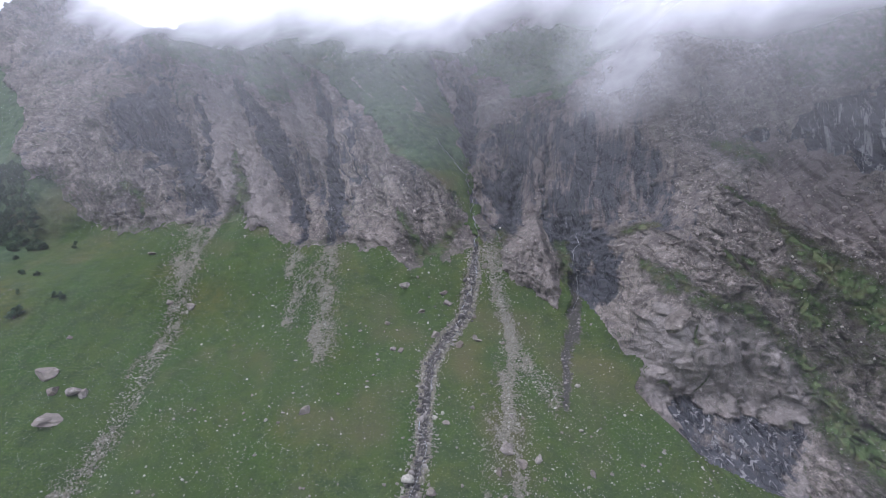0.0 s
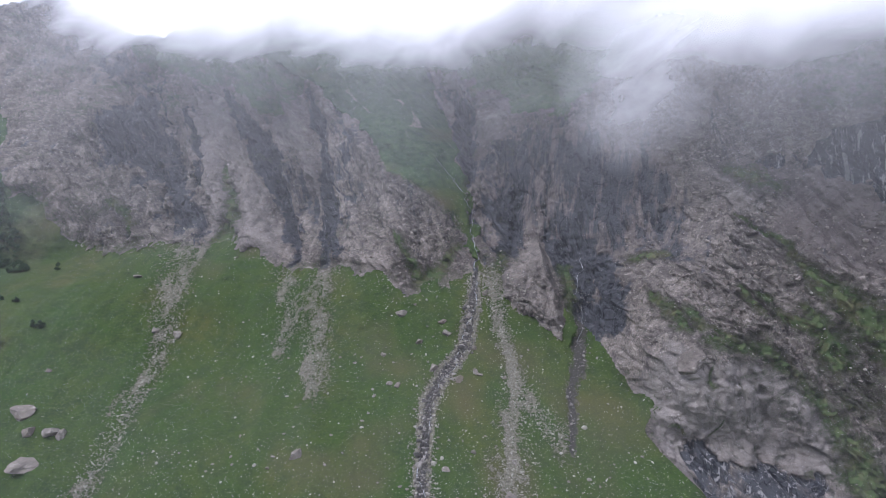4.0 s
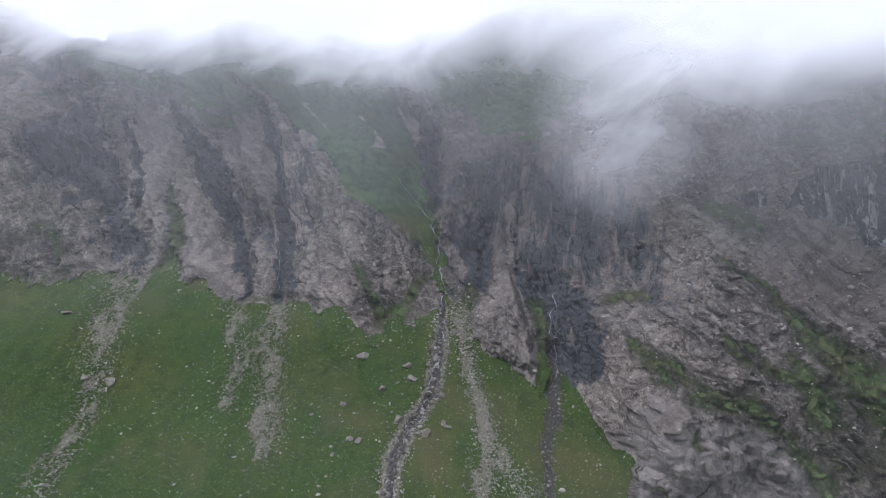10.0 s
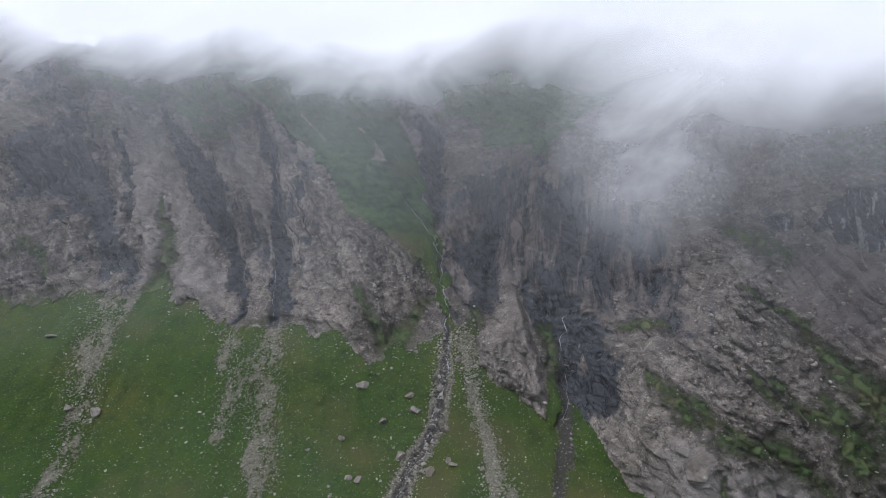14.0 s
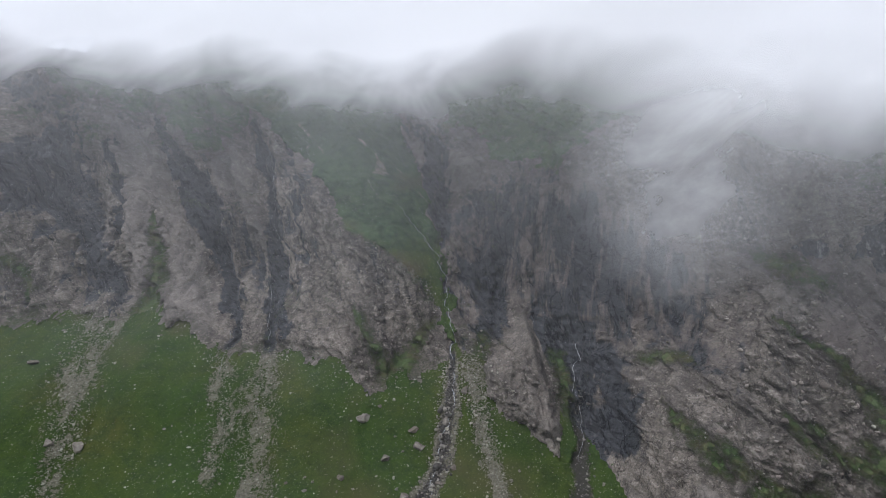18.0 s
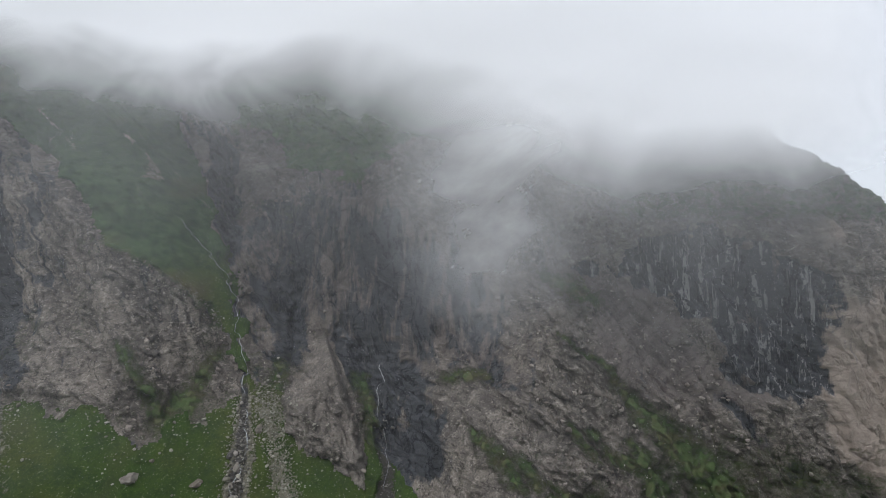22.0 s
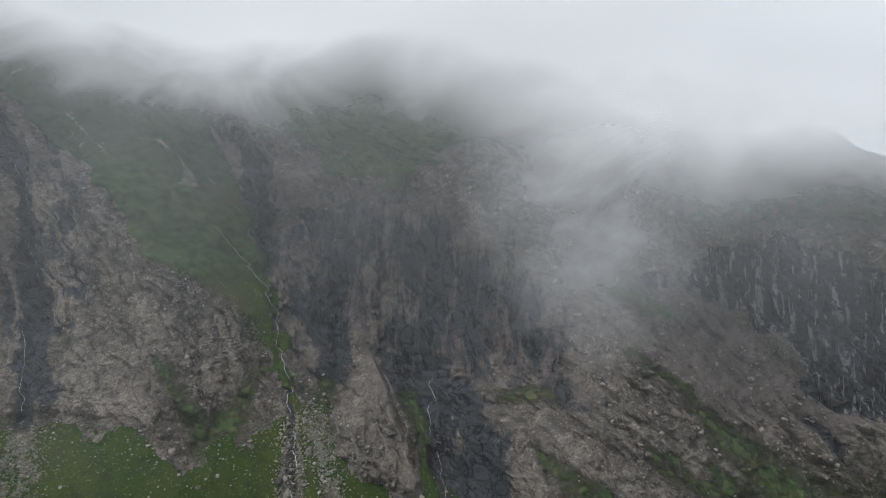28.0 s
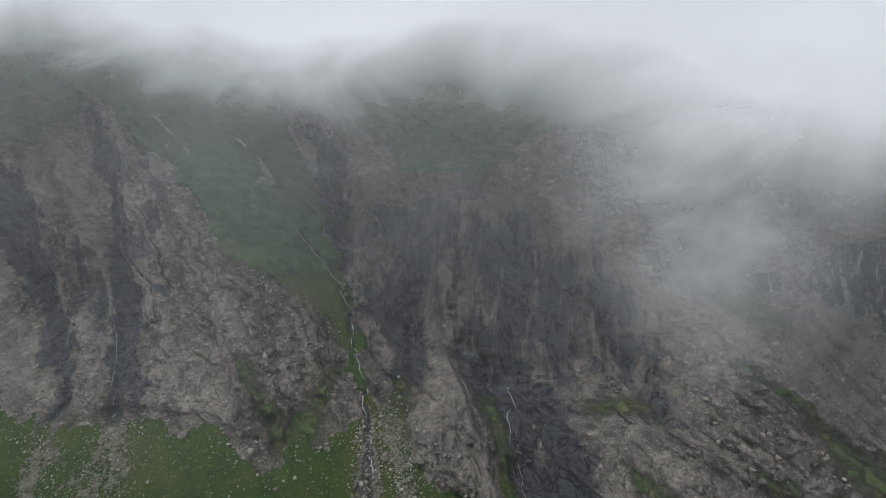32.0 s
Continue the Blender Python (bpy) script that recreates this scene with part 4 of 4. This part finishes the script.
def shrub(seed, tall, wide):
    """A mountain shrub or small tree: tapered stem, limbs and a ragged crown of small leaf sprays."""
    r = random.Random(seed)
    top = new("mountain_shrub")
    bm = bmesh.new()
    limbs = []
    bmesh.ops.create_cone(bm, cap_ends=True, segments=7, radius1=0.05 * wide, radius2=0.015 * wide, depth=tall * 0.8, matrix=Matrix.Translation((0, 0, tall * 0.38)))
    for k in range(9):
        a, h = r.uniform(0, 6.283), tall * r.uniform(0.12, 0.75)
        far = wide * r.uniform(0.35, 0.62) * (1.15 - 0.8 * h / tall)
        tip = Vector((math.cos(a) * far, math.sin(a) * far, h + tall * r.uniform(0.05, 0.2)))
        limbs.append((Vector((0, 0, h)), tip))
        way = tip - Vector((0, 0, h))
        m = Matrix.Translation((tip + Vector((0, 0, h))) / 2) @ way.to_track_quat("Z", "Y").to_matrix().to_4x4()
        bmesh.ops.create_cone(bm, cap_ends=True, segments=5, radius1=0.02 * wide, radius2=0.006 * wide, depth=way.length, matrix=m)
    limbs.append((Vector((0, 0, tall * 0.5)), Vector((0, 0, tall * 0.95))))
    mesh = bpy.data.meshes.new("trunk")
    bm.to_mesh(mesh)
    bm.free()
    mesh.materials.append(BARK)
    trunk = new("trunk", mesh)
    trunk.parent = top
    points, faces = [], []
    for a, b in limbs:
        for _ in range(46):
            p = a.lerp(b, r.uniform(0.25, 1.08)) + Vector((r.gauss(0, 0.1), r.gauss(0, 0.1), r.gauss(0, 0.07))) * wide
            s = wide * r.uniform(0.05, 0.11)
            i = len(points)
            points += [p + Vector((r.gauss(0, s), r.gauss(0, s), r.gauss(0, s * 0.7))) for _ in range(4)]
            faces += [(i, i + 1, i + 2), (i, i + 2, i + 3), (i, i + 3, i + 1)]
    crown = new("crown", triangles("crown", np.array(points), np.array(faces), LEAF))
    crown.parent = top
    return top


def plant(kinds, spots, label, group):
    for k, (x, z, size) in enumerate(spots):
        place, _ = at(x, z)
        one = copy_thing(kinds[k % len(kinds)], pose(*(place[0] - np.array([0, 0, 0.3])), 0, 0, (k * 77) % 360) @ Matrix.Scale(size, 4))
        tagged(one, label, "shrub", group)


kinds = [shrub(21, 7.0, 5.5), shrub(22, 9.5, 5.0), shrub(23, 6.0, 6.5)]
lone = [(-301, -50, 1.2), (-299, -48, 0.9), (-317, -22, 0.7), (-281, -38, 0.9), (-286, -37, 0.6), (-331, -21, 0.7), (-354, -1, 0.8), (-326, -1, 0.8),
        (-359, -10, 0.7), (-340, -30, 0.6), (-312, -34, 0.5), (-366, -22, 0.7), (-330, -44, 0.6)]
plant(kinds, lone, "dark green shrub on the steep meadow", "shrubs on the slope")
wood = [(rng.uniform(-470, -352), rng.uniform(-4, 78), rng.uniform(0.7, 1.3)) for _ in range(260)]
wood = [(x, z, s) for x, z, s in wood if x < -350 - 0.52 * z - 14 * abs(math.sin(z * 0.13))]
plant(kinds, wood, "dark green tree in the dense thicket below the cliff", "trees of the thicket")
for one in kinds:
    for ob in (*one.children_recursive, one):
        bpy.data.objects.remove(ob)

# ---------------------------------------------------------------- clouds


def cloud_material(name, soft):
    """White vapour: how dense it is at each place is kept on the sheet itself, and torn by noise."""
    n = Nodes(name, 1.0)
    body = n.noise(n.scaled(0.017, 0.012, 0.020, 40), 1.0, 7, 0.58, 0.7)
    dense = n.math("ADD", n.mask("dense"), n.math("MULTIPLY", n.math("SUBTRACT", body, 0.5), n.math("MULTIPLY", soft, n.mask("torn"))))
    alpha = n.ramp(dense, (0.0, 0.0), (0.3, 0.18), (0.6, 0.58), (0.95, 1.0))
    out = n.tree.nodes["Material Output"]
    clear = n.add("ShaderNodeBsdfTransparent").outputs[0]
    front = n.add("ShaderNodeBsdfDiffuse", Color=(0.68, 0.68, 0.69, 1)).outputs[0]
    behind = n.add("ShaderNodeBsdfTranslucent", Color=(0.40, 0.40, 0.41, 1)).outputs[0]
    white = n.tree.nodes.new("ShaderNodeAddShader")
    n.tree.links.new(front, white.inputs[0])
    n.tree.links.new(behind, white.inputs[1])
    veil = n.add("ShaderNodeMixShader", Fac=alpha)
    n.tree.links.new(clear, veil.inputs[1])
    n.tree.links.new(white.outputs[0], veil.inputs[2])
    n.tree.links.new(veil.outputs[0], out.inputs["Surface"])
    n.tree.nodes.remove(n.bsdf)
    return n.mat


VAPOUR = cloud_material("vapour", 0.6)


CLOUD_FOOT = [(-760, 400), (-460, 290), (-390, 250), (-340, 218), (-285, 205), (-220, 192), (-160, 190), (-80, 178), (0, 166), (50, 152), (110, 126), (160, 106), (215, 100), (262, 122), (300, 145), (350, 140), (420, 120), (600, 60)]


def air(x, z):
    """A smooth sheet in the air that hangs just before the mountain."""
    top = np.interp(x, *zip(*SKYLINE)) - 25
    y = big_shape(x, np.minimum(z, top)) + 0.7 * np.maximum(0, z - top)
    n, m = y.shape
    for _ in range(4):
        p = np.pad(y, 2, mode="edge")
        y = np.min([p[i:i + n, j:j + m] for i in (0, 2, 4) for j in (0, 2, 4)], 0)
    for _ in range(60):
        p = np.pad(y, 1, mode="edge")
        y = np.mean([p[i:i + n, j:j + m] for i in range(3) for j in range(3)], 0)
    return y


AIR_X, AIR_Z = np.meshgrid(np.arange(-840, 620, 8.0), np.arange(-220, 640, 6.0))
AIR_Y = air(AIR_X, AIR_Z)


def cloud_bank(rise, gap, lift, veil, most, seed):
    """A sheet of low cloud along the mountain: it thickens upwards from its foot, and thins out over the eastern shoulder."""
    x, z = AIR_X, AIR_Z
    y = AIR_Y - gap - 5 * fbm(x / 70, z / 60, 2, seed)
    edge = np.interp(x, *zip(*CLOUD_FOOT)) + 12 * fbm(x / 70, x * 0, 3, seed + 5) + lift
    reach = np.interp(x, [-400, 0, 100, 190, 300], [120, 95, 80, 60, 50])
    dense = np.clip((z - edge + reach) / reach, -0.2, 1) * veil + np.clip((z - edge) / rise, 0, 1.0)
    dense = dense + 0.34 * bump(x, z, 185, 150, 70, 40) - 2.0 * step(480, 530, z) - 1.5 * step(275, 400, x) * step(70, 190, z)
    dense = np.minimum(dense, most)
    keep = cell(dense) > -0.07
    bank = sheet("cloud_bank", x, y, z, keep, dict(dense=dense, torn=step(0.0, 0.3, dense) * step(1.35, 0.8, dense) * step(300, 240, x)), VAPOUR)
    tagged(bank, "low white cloud hanging over the mountain top", "cloud", kind="stuff")


cloud_bank(80, 40, -10, 0.19, 1.4, 101)


def cloud_wisp(gap, puffs):
    """A torn wisp that hangs before the cliff, denser in each puff (x, z, wide, tall, weight)."""
    x, z = AIR_X, AIR_Z
    dense = -0.35 + 0.0 * x
    for qx, qz, qw, qt, weight in puffs:
        dense = dense + weight * bump(x, z, qx, qz, qw, qt)
    wisp = sheet("cloud_wisp", x, AIR_Y - gap, z, cell(dense) > -0.28, dict(dense=np.clip(dense, -0.5, 0.32), torn=1.1 + 0.0 * x), VAPOUR)
    tagged(wisp, "torn wisp of mist hanging in front of the cliff", "cloud", kind="stuff")


PUFFS = [(90, 102, 36, 40, 0.52), (80, 70, 24, 28, 0.30), (112, 118, 42, 28, 0.34), (150, 130, 40, 22, 0.20)]
cloud_wisp(96, PUFFS)


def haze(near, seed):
    """Thin sheet imitating haze in the air before slope and rock, denser towards cloud."""
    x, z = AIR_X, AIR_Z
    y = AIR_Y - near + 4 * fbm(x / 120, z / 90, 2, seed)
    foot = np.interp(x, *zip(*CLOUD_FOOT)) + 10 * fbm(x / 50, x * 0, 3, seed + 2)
    # thicker where the west wall and the upper east wall need lightening
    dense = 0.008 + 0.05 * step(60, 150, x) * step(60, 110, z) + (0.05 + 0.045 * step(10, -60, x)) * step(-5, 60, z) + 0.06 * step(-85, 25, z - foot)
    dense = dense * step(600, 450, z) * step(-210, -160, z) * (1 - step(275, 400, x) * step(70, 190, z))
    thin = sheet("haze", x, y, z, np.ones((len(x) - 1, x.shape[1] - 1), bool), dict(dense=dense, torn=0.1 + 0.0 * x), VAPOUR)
    tagged(thin, "thin pale sheet imitating haze in front of the rock walls", "mist", kind="stuff")


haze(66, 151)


def valley_haze_sheet(y, cx, cz, seed):
    """Thin upright sheet imitating valley haze, with a wide clear gap about (cx, cz)."""
    ring, turn = np.meshgrid(np.concatenate([[7.0], np.geomspace(9, 420, 34)]), np.linspace(0, 2 * math.pi, 65))
    x, z = cx + ring * np.cos(turn), cz + ring * np.sin(turn)
    dense = (0.04 + (0.17 + 0.07 * step(20, 90, x)) * step(10, 80, z)) * step(6, 80, ring) * step(420, 300, ring) * (1 + 0.25 * fbm(x / 60, z / 40, 2, seed))
    thin = sheet("haze", x, y + 4 * fbm(x / 80, z / 80, 2, seed + 3), z, np.ones((len(x) - 1, x.shape[1] - 1), bool), dict(dense=dense, torn=0 * x), VAPOUR)
    tagged(thin, "thin sheet imitating haze in the valley air", "mist", kind="stuff")


# added to lighten the distant slopes until the camera flies through the gap
valley_haze_sheet(72, -5, 64.5, 165)
